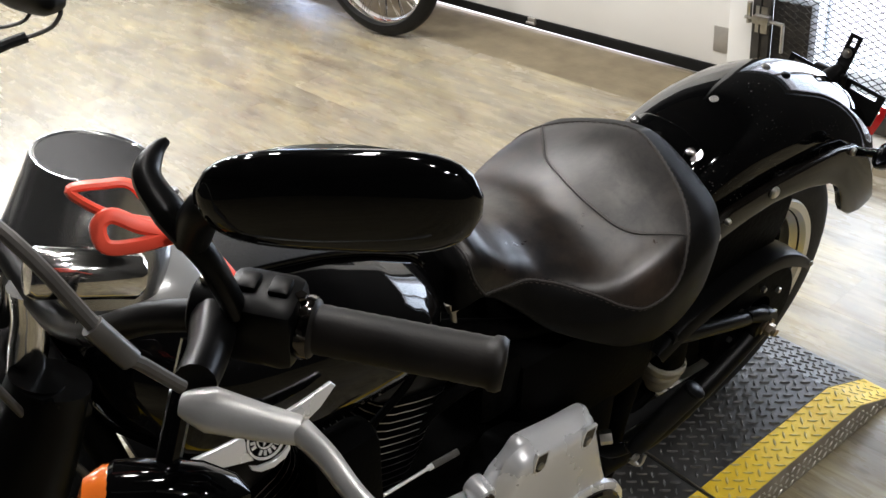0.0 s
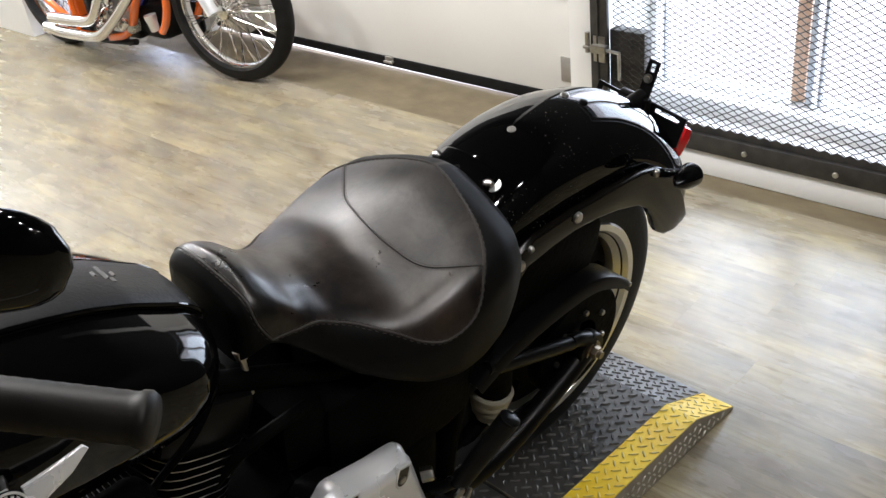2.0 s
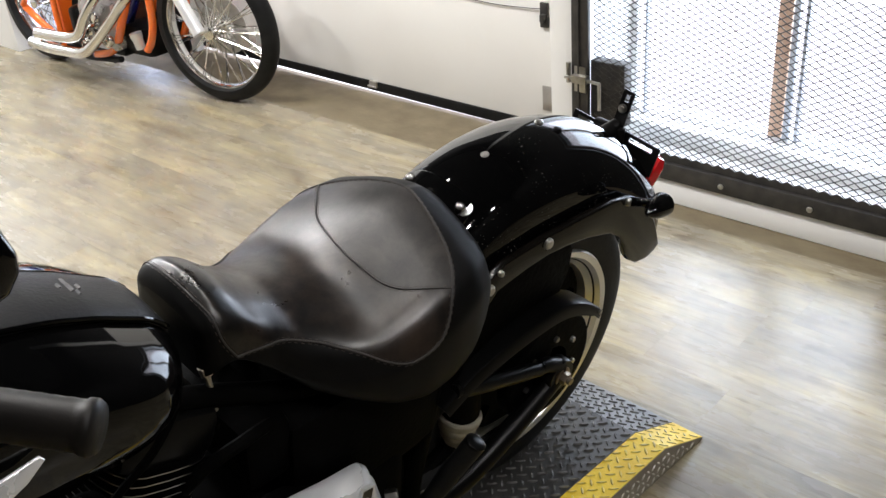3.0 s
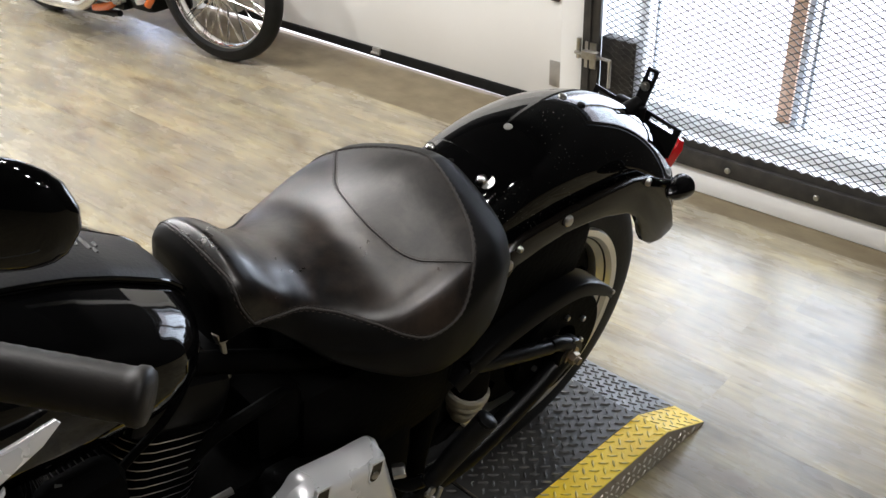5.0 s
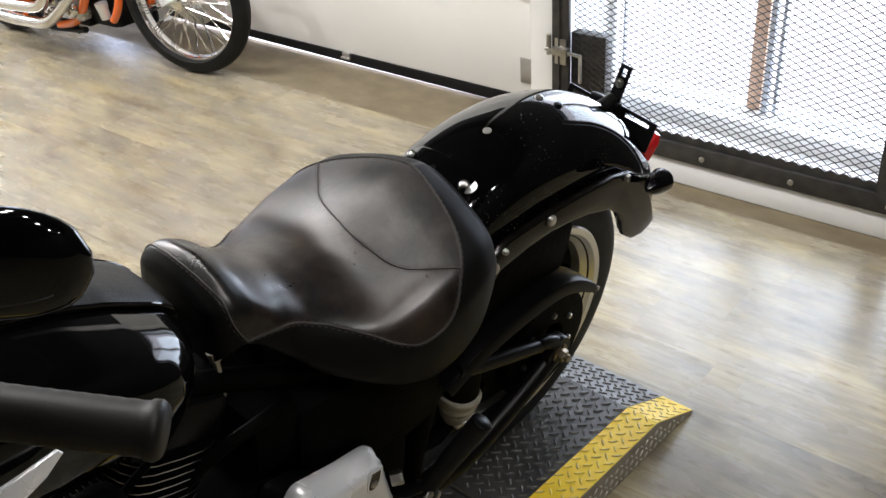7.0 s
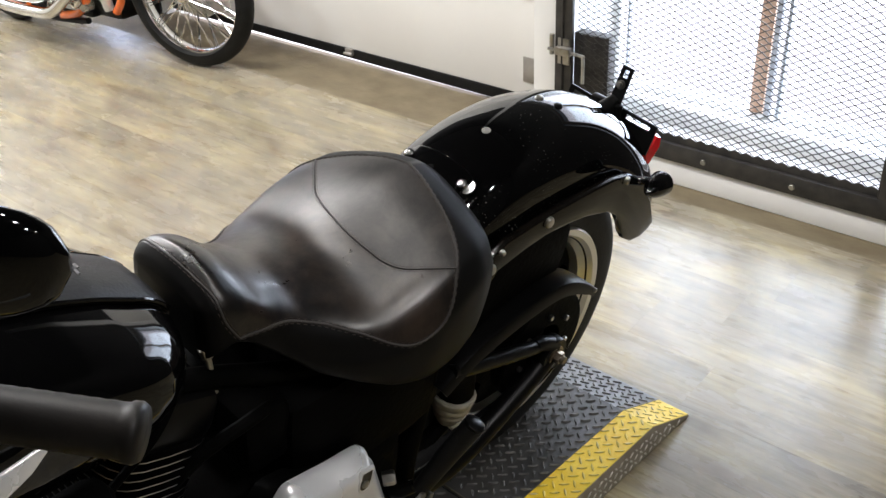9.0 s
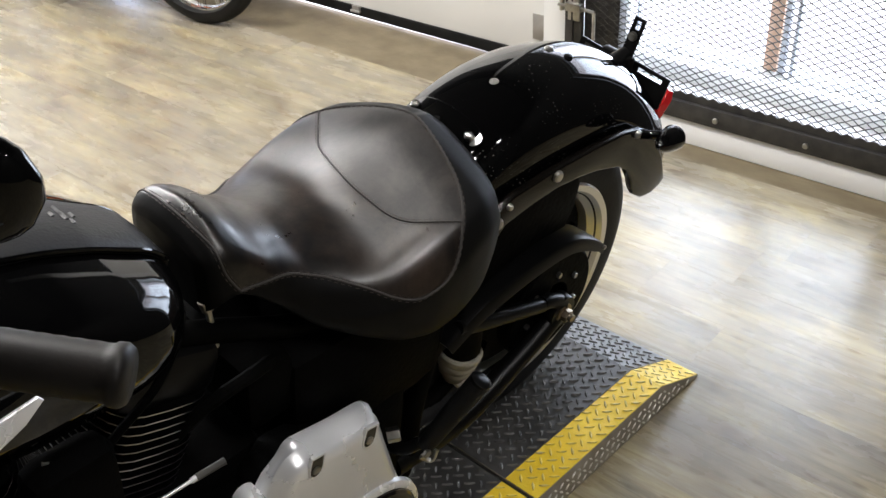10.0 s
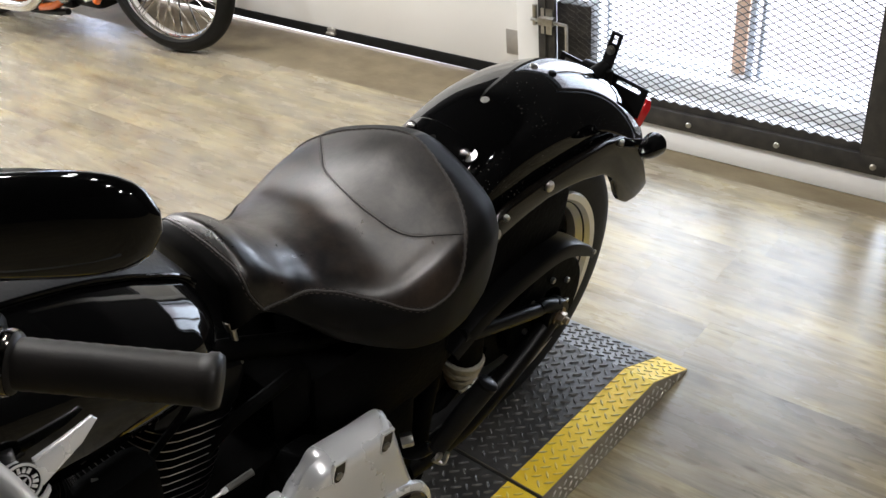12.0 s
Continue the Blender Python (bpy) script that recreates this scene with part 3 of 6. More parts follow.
# the shop window behind the mesh: deep sill, stone ledge, posts, frame, glass
wall_part("window_sill", [((0.26, -0.9, 0.0), (0.338, 0.799, 0.146))], TRIMW, 0.003, "deep white sill", "sill")
wall_part("stone_ledge", [((0.3385, -0.9, 0.0), (0.452, 1.4, 0.150))], MARBLE, 0.004, "grey veined stone ledge behind the mesh", "ledge")
win = thing("window_1", ROOM, "tall shop window with cedar post and grey frame bars", "window")
win["kind"] = "structure"
for name, lo, hi, mat, lab in (("post", (0.362, 0.215, 0.151), (0.412, 0.262, 2.6), WOOD, "reddish cedar post"), ("frame_bar", (0.345, 0.186, 0.151), (0.37, 0.204, 2.6), FRAME_GREY, ""),
                               ("frame_bar", (0.36, 0.158, 0.151), (0.385, 0.170, 2.6), FRAME_GREY, ""), ("frame_bar", (0.345, 0.775, 0.151), (0.37, 0.815, 2.6), TRIMW, ""),
                               ("frame_bar", (0.345, 0.735, 0.151), (0.365, 0.744, 2.6), FRAME_GREY, ""), ("frame_bar", (0.345, -0.62, 0.151), (0.37, -0.58, 2.6), FRAME_GREY, "")):
    bm = fresh()
    box(bm, lo, hi, 0.002)
    part(name, bm, mat, win, lab)

bm = fresh()
box(bm, (2.6, -6.0, -1.0), (2.65, 9.0, 6.0))
ob = part("backdrop", bm, OUTSIDE, smooth=False)
ob.matrix_world = ROOM
tagged(ob, "overexposed white daylight outside", "backdrop", "", "structure")
wall_part("ground", [((0.2685, -8, -0.2), (40, 40, -0.012))], PAVING, label="pale paving outside", category="ground")


# ceiling spot lamps
def spot_lamp(x, y, watts):
    lamp = thing("ceiling_lamp", pose(x, y, 3.3), "small white round ceiling spot lamp, lit", "lamp", "ceiling lamps")
    bm = fresh()
    lathe(bm, [(0.02, 0), (0.075, 0), (0.08, -0.02), (0.08, -0.07), (0.07, -0.072), (0.066, -0.03), (0.02, -0.028)], (0, 0, 0), (0, 0, 1), 24)
    part("housing", bm, TRIMW, lamp)
    bm = fresh()
    lathe(bm, [(0.0, -0.030), (0.062, -0.032), (0.060, -0.036), (0.0, -0.045)], (0, 0, 0), (0, 0, 1), 20)
    part("bulb", bm, BULB, lamp)
    data = bpy.data.lights.new("lamp_light", "SPOT")
    data.energy, data.color, data.shadow_soft_size, data.spot_size, data.spot_blend = watts, (1.0, 0.983, 0.978), 0.06, radians(155), 0.35
    li = new("lamp_light", data)
    li.parent = lamp
    li.matrix_local = pose(0, 0, -0.08)
    return lamp


for x, y, watts in ((0.1, 0.75, 28), (-0.95, 0.9, 55), (-0.30, -0.55, 34), (-0.30, 0.25, 34), (-0.35, 1.1, 42), (-0.40, 1.9, 62), (-0.5, -1.6, 36), (-0.25, -2.7, 95), (-0.45, 2.7, 110), (-0.5, 3.4, 140), (-1.7, 3.0, 140),
                    (-0.1, 4.4, 110), (0.72, -3.2, 30)):
    spot_lamp(x, y, watts)


# ---- tread-plate platform with its ramp end ----
PLAT = 0.072
HALF = 0.305


def tread_bars(bm, x0, x1, y0, y1, height, rise=0.0022, size=1.0, mat=0):
    """Raised lozenge bars, alternately on the two diagonals, on a level or sloping plate."""
    p, turn = 0.0218, 0.70711
    n = int((x1 - x0 + y1 - y0) / p) + 2
    for i in range(-n, n):
        for j in range(-n, n):
            cx, cy = x0 + (i + j) * p * turn, y0 + 0.010 + (i - j) * p * turn
            if not (x0 + 0.004 < cx < x1 - 0.004 and y0 + 0.006 < cy < y1 - 0.006):
                continue
            along = (i + j) % 2
            h, w, t = 0.0116 * size, 0.0027 * size, rise
            pts = [(-h, 0, 0), (-h * 0.35, -w, 0), (h * 0.35, -w, 0), (h, 0, 0), (h * 0.35, w, 0), (-h * 0.35, w, 0)]
            pts += [(a * 0.8, b * 0.45, t) for a, b, c in pts]
            vs = []
            for a, b, c in pts:
                px, py = ((a - b) * turn, (a + b) * turn) if along else ((a + b) * turn, (b - a) * turn)
                x, y = cx + px, cy + py
                vs.append(bm.verts.new((x, y, height(x) + c + 0.0002)))
            for k in range(6):
                f = bm.faces.new((vs[k], vs[(k + 1) % 6], vs[6 + (k + 1) % 6], vs[6 + k]))
                f.material_index = mat
            bm.faces.new(vs[6:]).material_index = mat
    bmesh.ops.recalc_face_normals(bm, faces=bm.faces)


def side_bars(bm, x0, x1, y, z0, top):
    n = int((x1 - x0) / 0.0185)
    for i in range(n):
        for j in range(3):
            cx, cz = x0 + (i + 0.5) * (x1 - x0) / n, z0 + 0.013 + j * 0.0185
            if cz + 0.008 > top(cx):
                continue
            s = 1 if (i + j) % 2 else -1
            d, w = Vector((0.0062, 0, 0.0056 * s)), Vector((-0.0020 * s, 0, 0.0023))
            c = Vector((cx, y - 0.0004, cz))
            lo = [c - d, c - w, c + d, c + w]
            hi = [c - d * 0.7 + V(0, -0.0018, 0), c - w * 0.5 + V(0, -0.0018, 0), c + d * 0.7 + V(0, -0.0018, 0), c + w * 0.5 + V(0, -0.0018, 0)]
            a, b = [bm.verts.new(p) for p in lo], [bm.verts.new(p) for p in hi]
            for k in range(4):
                bm.faces.new((a[k], a[(k + 1) % 4], b[(k + 1) % 4], b[k]))
            bm.faces.new(b)
    bmesh.ops.recalc_face_normals(bm, faces=bm.faces)


def platform(name, x0, x1, ramp_at, ramp_to, label):
    """One plate section; from ramp_at the deck falls to the floor at ramp_to."""
    ob = thing(name, pose(0, 0, 0), label, "platform")
    end = ramp_to if ramp_at else x1

    def top(x):
        return PLAT if not ramp_at or x <= ramp_at else PLAT * max(0.0, (ramp_to - x) / (ramp_to - ramp_at)) + 0.003 * (x - ramp_at) / (ramp_to - ramp_at)

    outline = [(x0, PLAT)] + ([(ramp_at, PLAT), (ramp_to, 0.003), (ramp_to, 0.0)] if ramp_at else [(x1, PLAT), (x1, 0.0)]) + [(x0, 0.0)]
    bm = fresh()
    prism(bm, [V(x, -HALF, z) for x, z in outline], (0, 2 * HALF, 0), 0.0015)
    part("deck", bm, PLATE_SIDE, ob, "bare tread-plate body", sharp=20)
    for y0, y1, mat, nm in ((-HALF + 0.082, HALF - 0.082, PLATE, "tread_plate"), (-HALF + 0.001, -HALF + 0.080, YELLOW, "yellow_edge"), (HALF - 0.080, HALF - 0.001, YELLOW, "yellow_edge")):
        bm = fresh()
        up = 0.0025
        strip = [(x0 + 0.001, PLAT)] + ([(ramp_at, PLAT), (ramp_to - 0.002, 0.004)] if ramp_at else [(x1 - 0.001, PLAT)])
        a = [bm.verts.new((x, y0, z + up)) for x, z in strip]
        b = [bm.verts.new((x, y1, z + up)) for x, z in strip]
        c = [bm.verts.new((x, y0, z + 0.0004)) for x, z in strip]
        d = [bm.verts.new((x, y1, z + 0.0004)) for x, z in strip]
        for k in range(len(strip) - 1):
            bm.faces.new((a[k], a[k + 1], b[k + 1], b[k]))
            bm.faces.new((c[k], c[k + 1], a[k + 1], a[k]))
            bm.faces.new((b[k], b[k + 1], d[k + 1], d[k]))
        bmesh.ops.recalc_face_normals(bm, faces=bm.faces)
        sheet = part(nm, bm, mat, ob, "yellow painted tread-plate border" if mat == YELLOW else "dark worn tread plate", smooth=False)
        bm = fresh()
        tread_bars(bm, x0 + 0.006, end - 0.01, y0, y1, lambda x: top(x) + up, rise=0.0022 if mat == YELLOW else 0.0036)
        bars = part("tread_pattern", bm, YELLOW_WORN if mat == YELLOW else TREAD, sheet, smooth=False)
        bars["kind"] = "stuff"
    bm = fresh()
    side_bars(bm, x0 + 0.01, end - 0.02, -HALF, 0.0, top)
    part("side_tread", bm, SIDE_TREAD, ob, smooth=False)["kind"] = "stuff"
    return ob


platform("ramp_platform", -0.192, 0.0, 0.235, 0.392, "tread-plate ramp end with yellow painted edges on the floor")
# strip added in the open joint so that the gap stays black
bm = fresh()
box(bm, (-0.1995, -HALF + 0.002, 0.0), (-0.1925, HALF - 0.002, PLAT - 0.004), 0.0015)
tagged(part("joint_strip", bm, RUBBER), "black strip added in the joint between two platforms", "strip", "", "structure")
platform("lift_platform", -2.35, -0.200, None, None, "tread-plate platform with yellow edges under the motorcycle")


# ---- the motorcycle, leaning on its stand; its own axes: x to the tail, y to its right side, z up from the deck ----
LEAN = 9.53
bike = thing("motorcycle", pose(0, 0, PLAT + 0.003, LEAN), "black cruiser motorcycle with solo leather seat, leaning on the tread-plate platform", "motorcycle")
AXLE = V(0, 0, 0.32)


def both(fn):
    for s in (-1, 1):
        fn(s)


def wheel(parent, centre, rim_r, tyre_r, half, name="rear_wheel"):
    """Black disc wheel with drilled holes, polished lips and a fat tyre, turning about y."""
    hub = part(name, lathe(fresh(), [(0.03, -0.09), (0.045, -0.085), (0.05, -0.05), (0.05, 0.05), (0.045, 0.085), (0.03, 0.09)], centre, (0, 1, 0), 28), SATIN, parent, "black disc wheel with polished rim")
    prof = []
    hw = half
    n = 16
    for k in range(n + 1):
        a = math.pi * k / n
        prof.append((rim_r - 0.004 + (tyre_r - rim_r + 0.004) * math.sin(a) ** 0.62, -hw * math.copysign(abs(math.cos(a)) ** 0.55, math.cos(a)) * (0.86 + 0.14 * math.sin(a))))
    prof += [(rim_r - 0.02, hw * 0.78), (rim_r - 0.02, -hw * 0.78)]
    part("tyre", lathe(fresh(), prof, centre, (0, 1, 0), 96, close=True), RUBBER, hub, "worn black tyre", sharp=50)
    # tread grooves as dark slits pressed in the crown
    bm = fresh()
    for s in (-1, 1):
        lathe(bm, [(rim_r + 0.006, s * hw * 0.86), (rim_r + 0.002, s * (hw * 0.86 + 0.006)), (rim_r - 0.011, s * (hw * 0.86 + 0.004)), (rim_r - 0.017, s * hw * 0.80), (rim_r - 0.030, s * hw * 0.62),
                   (rim_r - 0.034, s * hw * 0.30), (rim_r - 0.026, s * hw * 0.30), (rim_r - 0.016, s * hw * 0.66)], centre, (0, 1, 0), 96, close=True)
    part("rim", bm, RIM, hub, "polished rim lip", sharp=25)
    # black drum added inside the wheel to keep its holes dark
    part("dark_filler_drum", lathe(fresh(), [(0.05, -0.026), (rim_r - 0.045, -0.026), (rim_r - 0.040, 0.0), (rim_r - 0.045, 0.026), (0.05, 0.026)], centre, (0, 1, 0), 48, close=True), DEEP, hub)
    for s in (-1, 1):
        bm = fresh()
        hn, hr, ring_r = 10, 0.024, (rim_r - 0.034) * 0.80
        seg = 8
        for h in range(hn):
            a0, a1 = 2 * math.pi * h / hn, 2 * math.pi * (h + 1) / hn
            am = (a0 + a1) / 2
            c = V(centre[0] + ring_r * math.cos(am), 0, centre[2] + ring_r * math.sin(am))
            r_out, r_in = rim_r - 0.030, 0.045
            square = [(r_in, a0), (r_in, am), (r_in, a1), ((r_in + r_out) / 2, a1), (r_out, a1), (r_out, am), (r_out, a0), ((r_in + r_out) / 2, a0)]
            outer = [V(centre[0] + r * math.cos(a), centre[1] + s * (0.055 - 0.02 * (r - r_in) / (r_out - r_in)), centre[2] + r * math.sin(a)) for r, a in square]
            inner = []
            for p in outer:
                d = V(p.x - c.x, 0, p.z - c.z).normalized()
                inner.append(V(c.x + d.x * hr, centre[1] + s * 0.043, c.z + d.z * hr))
            deep = [p + V(0, -s * 0.03, 0) for p in inner]
            skin(bm, [outer, inner, deep], caps=False)
        bmesh.ops.remove_doubles(bm, verts=bm.verts, dist=1e-5)
        part("disc", bm, DEEP, hub, sharp=30)
    return hub


rear = wheel(bike, AXLE, 0.232, 0.322, 0.089)
# drive pulley, axle, nut
part("pulley", lathe(fresh(), [(0.05, -0.128), (0.118, -0.128), (0.122, -0.124), (0.122, -0.098), (0.118, -0.094), (0.05, -0.094)], AXLE, (0, 1, 0), 60, close=True), DEEP, bike)
for k in range(7):
    a = 2 * math.pi * k / 7 + 0.60
    bm = fresh()
    bolt(bm, AXLE + V(0.074 * math.cos(a), -0.128, 0.074 * math.sin(a)), (0, -1, 0), 0.0062, 0.007)
    part("pulley_bolt", bm, STEEL, bike)
bm = fresh()
bolt(bm, AXLE + V(0, -0.162, 0), (0, -1, 0), 0.0140, 0.013)
lathe(bm, [(0.021, -0.163), (0.021, -0.158)], AXLE, (0, 1, 0), 24)
lathe(bm, [(0.008, -0.183), (0.008, -0.17)], AXLE, (0, 1, 0), 14)
part("axle_nut", bm, BRASS, bike, "tarnished axle nut")
part("axle", lathe(fresh(), [(0.012, -0.170), (0.012, 0.170)], AXLE, (0, 1, 0), 16), STEEL, bike)


# swinging arm: two legs a side
def swing_arm(s):
    bm = fresh()
    y = s * 0.146
    tube(bm, [(-0.300, y, 0.466), (-0.225, y, 0.434), (-0.112, y, 0.389), (-0.055, y, 0.366)], [0.0130, 0.0145, 0.0150, 0.0140], 14)
    tube(bm, [(-0.06, y, 0.371), (-0.03, y, 0.360), (0.004, y, 0.336)], [0.0140, 0.0155, 0.0180], 14)
    tube(bm, [(0.012, y, 0.318), (-0.10, y, 0.262), (-0.26, y * 0.98, 0.205), (-0.42, y * 0.9, 0.20)], [0.019, 0.021, 0.024, 0.026], 14)
    lathe(bm, [(0.014, -0.014), (0.034, -0.014), (0.036, -0.010), (0.036, 0.010), (0.034, 0.014), (0.014, 0.014)], (0.0, y, 0.32), (0, 1, 0), 24, close=True)
    part("swing_arm", bm, SATIN, bike, "satin black swing arm")


both(swing_arm)

# belt guard over the pulley
bm = fresh()
guard = [(-0.330, 0.455), (-0.285, 0.478), (-0.236, 0.496), (-0.154, 0.509), (-0.094, 0.513), (-0.046, 0.512), (0.0, 0.503), (0.045, 0.481), (0.085, 0.452), (0.108, 0.430)]
line = smooth_line([V(x, 0, z - 0.007) for x, z in guard], 5)
rings = []
for i, p in enumerate(line):
    t = i / (len(line) - 1)
    w = 0.015 + 0.011 * math.sin(math.pi * min(t * 1.05 + 0.05, 1)) ** 0.6
    nrm = (line[min(i + 1, len(line) - 1)] - line[max(i - 1, 0)]).normalized().cross(V(0, 1, 0))
    nrm = -nrm if nrm.z < 0 else nrm
    deck = -0.150 + 0.048 * min(1.0, (1 - t) * 6)
    prof = [(deck, 0.004), (-0.148, 0.004), (-0.155, 0.002), (-0.159, -0.004), (-0.160, -w), (-0.1565, -w), (-0.1555, -0.006), (-0.150, -0.002), (deck, 0.0005)]
    rings.append([p + V(0, y, 0) + nrm * h for y, h in prof])
skin(bm, rings)
bmesh.ops.recalc_face_normals(bm, faces=bm.faces)
part("belt_guard", bm, SATIN, bike, "satin black belt guard")
bm = fresh()
bolt(bm, (0.098, -0.159, 0.430), (0, -1, 0), 0.005, 0.004, 10)
part("guard_screw", bm, STEEL, bike)
# black plate added to keep the rim dark below the strut
bm = fresh()
prism(bm, [V(x, -0.120, z) for x, z in ((-0.300, 0.470), (-0.300, 0.640), (-0.100, 0.655), (0.000, 0.640), (0.022, 0.600), (0.018, 0.555), (0.000, 0.512), (-0.080, 0.518), (-0.180, 0.510))], (0, -0.006, 0), 0.002)
part("rim_blackout_plate", bm, DEEP, bike, "dull black plate added between strut and belt guard")
# belt
bm = fresh()
tube(bm, [(0.0, -0.111, 0.442), (-0.3, -0.111, 0.40), (-0.55, -0.111, 0.365)], 0.012, 6, 3, 0.25)
tube(bm, [(0.0, -0.111, 0.198), (-0.3, -0.111, 0.225), (-0.55, -0.111, 0.25)], 0.012, 6, 3, 0.25)
part("drive_belt", bm, RUBBER, bike)


# ---- rear fender ----
def fender_crown(a):
    """Distance of the crown line from the axle at an angle from the tail (degrees)."""
    t = max(0.0, min(1.0, (100 - a) / 80))
    return 0.489 + 0.005 * max(0.0, min(1.0, (a - 80) / 25)) + 0.012 * max(0.0, min(1.0, (a - 98) / 24)) - 0.040 * t - 0.02 * max(0, t - 0.75) * 4 * 0.4


FENDER_TAIL = [(0.0, 0.0), (0.1, 0.0008), (0.2, 0.0024), (0.3, 0.0055), (0.4, 0.0094), (0.5, 0.0144), (0.6, 0.0208), (0.7, 0.0284), (0.8, 0.0395), (0.88, 0.0525), (0.94, 0.0679), (0.98, 0.0875), (1.0, 0.111)]


def fender_drop(y):
    """How far the crown has fallen at a distance from the middle line."""
    return float(np.interp(abs(y) / 0.121, [f for f, d in FENDER_TAIL], [d for f, d in FENDER_TAIL]))


def fender():
    bm = fresh()
    rings_out, rings_in = [], []
    for k in range(49):
        a = 150 - k * (150 - 25) / 48
        r = fender_crown(a)
        skirt = 0.150 if a > 75 else 0.150 - 0.055 * (75 - a) / 58
        half = 0.121
        lip = 0.006 if k == 48 else 0.0
        prof = [(half * f, d + lip) for f, d in FENDER_TAIL] + [(half + 0.002, skirt)]
        full = [(-y, d) for y, d in reversed(prof)] + prof[1:]
        d = V(math.cos(radians(a)), 0, math.sin(radians(a)))
        rings_out.append([AXLE + d * (r - dd) + V(0, y, 0) for y, dd in full])
        rings_in.append([AXLE + d * (r - dd - 0.003) + V(0, y * 0.972, 0) for y, dd in full])
    a = skin(bm, rings_out, closed=False, caps=False)
    b = skin(bm, rings_in, closed=False, caps=False)
    n = len(a[0])
    for i in range(len(a) - 1):
        for k in (0, n - 1):
            bm.faces.new((a[i][k], a[i + 1][k], b[i + 1][k], b[i][k]))
    for i in (0, len(a) - 1):
        for k in range(n - 1):
            bm.faces.new((a[i][k], a[i][k + 1], b[i][k + 1], b[i][k]))
    bmesh.ops.recalc_face_normals(bm, faces=bm.faces)
    f = part("rear_fender", bm, FENDER_PAINT, bike, "gloss black rear fender", sharp=60)
    # two bolts through the crown
    for x, y in ((0.060, -0.030), (0.045, 0.002)):
        ang = math.degrees(math.atan2(0.48, x))
        d = V(math.cos(radians(ang)), 0, math.sin(radians(ang)))
        bm = fresh()
        lathe(bm, [(0.0085, -0.002), (0.0085, 0.001), (0.0065, 0.004), (0.003, 0.005)], AXLE + d * (fender_crown(ang) - fender_drop(y)) + V(0, y, 0), d, 16)
        part("fender_bolt", bm, STEEL if y > -0.01 else SATIN, f)
    d = V(math.cos(radians(103.3)), 0, math.sin(radians(103.3)))
    part("dried_spot", lathe(fresh(), [(0.0082, -0.0004), (0.0080, 0.0005), (0.0040, 0.0007)], AXLE + d * (fender_crown(103.3) - 0.0008) + V(0, -0.013, 0), d, 18), DUST_SPOT, f, "dull grey dried spot")
    return f


rear_fender = fender()


# fender struts with bolts and the down-turned tail ends
def strut(s):
    y0 = s * 0.128
    pts = [(-0.285, 0.600), (-0.262, 0.650), (-0.224, 0.672), (-0.190, 0.684), (-0.075, 0.687), (0.025, 0.682), (0.106, 0.676), (0.165, 0.662), (0.215, 0.628), (0.250, 0.590), (0.278, 0.550), (0.296, 0.515), (0.311, 0.482),
           (0.298, 0.470), (0.270, 0.463), (0.232, 0.470), (0.205, 0.490), (0.184, 0.515), (0.168, 0.545), (0.146, 0.577), (0.110, 0.602), (0.037, 0.626), (-0.017, 0.637), (-0.079, 0.644), (-0.137, 0.641), (-0.205, 0.632), (-0.245, 0.590)]
    bm = fresh()
    prism(bm, [V(x, y0 - s * 0.004 * (x > 0.2), z - (0.045 if s > 0 and z > 0.66 else 0.0)) for x, z in pts], (0, s * 0.016, 0), 0.004)
    st = part("fender_strut", bm, STRUT_PAINT, bike, "gloss black fender strut")
    for x, z, r in ((-0.084, 0.674, 0.0105), (-0.229, 0.649, 0.0105), (-0.205, 0.672, 0.0055), (0.150, 0.657, 0.008)):
        bm = fresh()
        lathe(bm, [(r, 0), (r, 0.004), (r * 0.75, 0.007), (r * 0.4, 0.0075)], (x, y0 + s * 0.016, z), (0, s, 0), 16)
        part("strut_bolt", bm, STEEL, st)


both(strut)


# tail lamps and bullet turn signals
def rear_signal(s):
    drop = 0.05 if s > 0 else 0.0
    bm = fresh()
    tube(bm, [(0.158, s * 0.140, 0.652 - drop), (0.162, s * 0.168, 0.662 - drop), (0.170, s * 0.190, 0.668 - drop)], 0.009, 12)
    st = part("turn_signal", bm, PAINT_BLACK, bike, "gloss black bullet turn signal")
    ax = V(0.80, s * -0.10, -0.12).normalized()
    bm = fresh()
    lathe(bm, [(0.002, -0.046), (0.008, -0.040), (0.0155, -0.026), (0.0205, -0.008), (0.0230, 0.008), (0.0235, 0.017), (0.021, 0.021)], (0.172, s * 0.197, 0.662 - drop), ax, 28)
    part("shell", bm, PAINT_BLACK, st)
    bm = fresh()
    lathe(bm, [(0.0215, 0.016), (0.021, 0.023), (0.014, 0.029), (0.003, 0.032)], (0.172, s * 0.197, 0.662 - drop), ax, 24)
    part("lens", bm, SATIN, st, "smoked lens")


both(rear_signal)
bm = fresh()
box(bm, (-0.020, -0.082, -0.042), (0.026, 0.082, 0.042), 0.024, Matrix.Translation((0.326, -0.016, 0.618)) @ Matrix.Rotation(radians(42), 4, "Y"))
part("tail_lamp", bm, RED_LENS, bike, "red tail lamp lens")

# number-plate bracket: post with slotted head and slotted cross plates
bracket = part("plate_bracket", tube(fresh(), [(0.236, 0.006, 0.680), (0.262, 0.006, 0.688), (0.290, 0.004, 0.694), (0.312, 0.000, 0.706)], [0.020, 0.019, 0.018, 0.013], 14), SATIN, bike, "black slotted number-plate bracket")


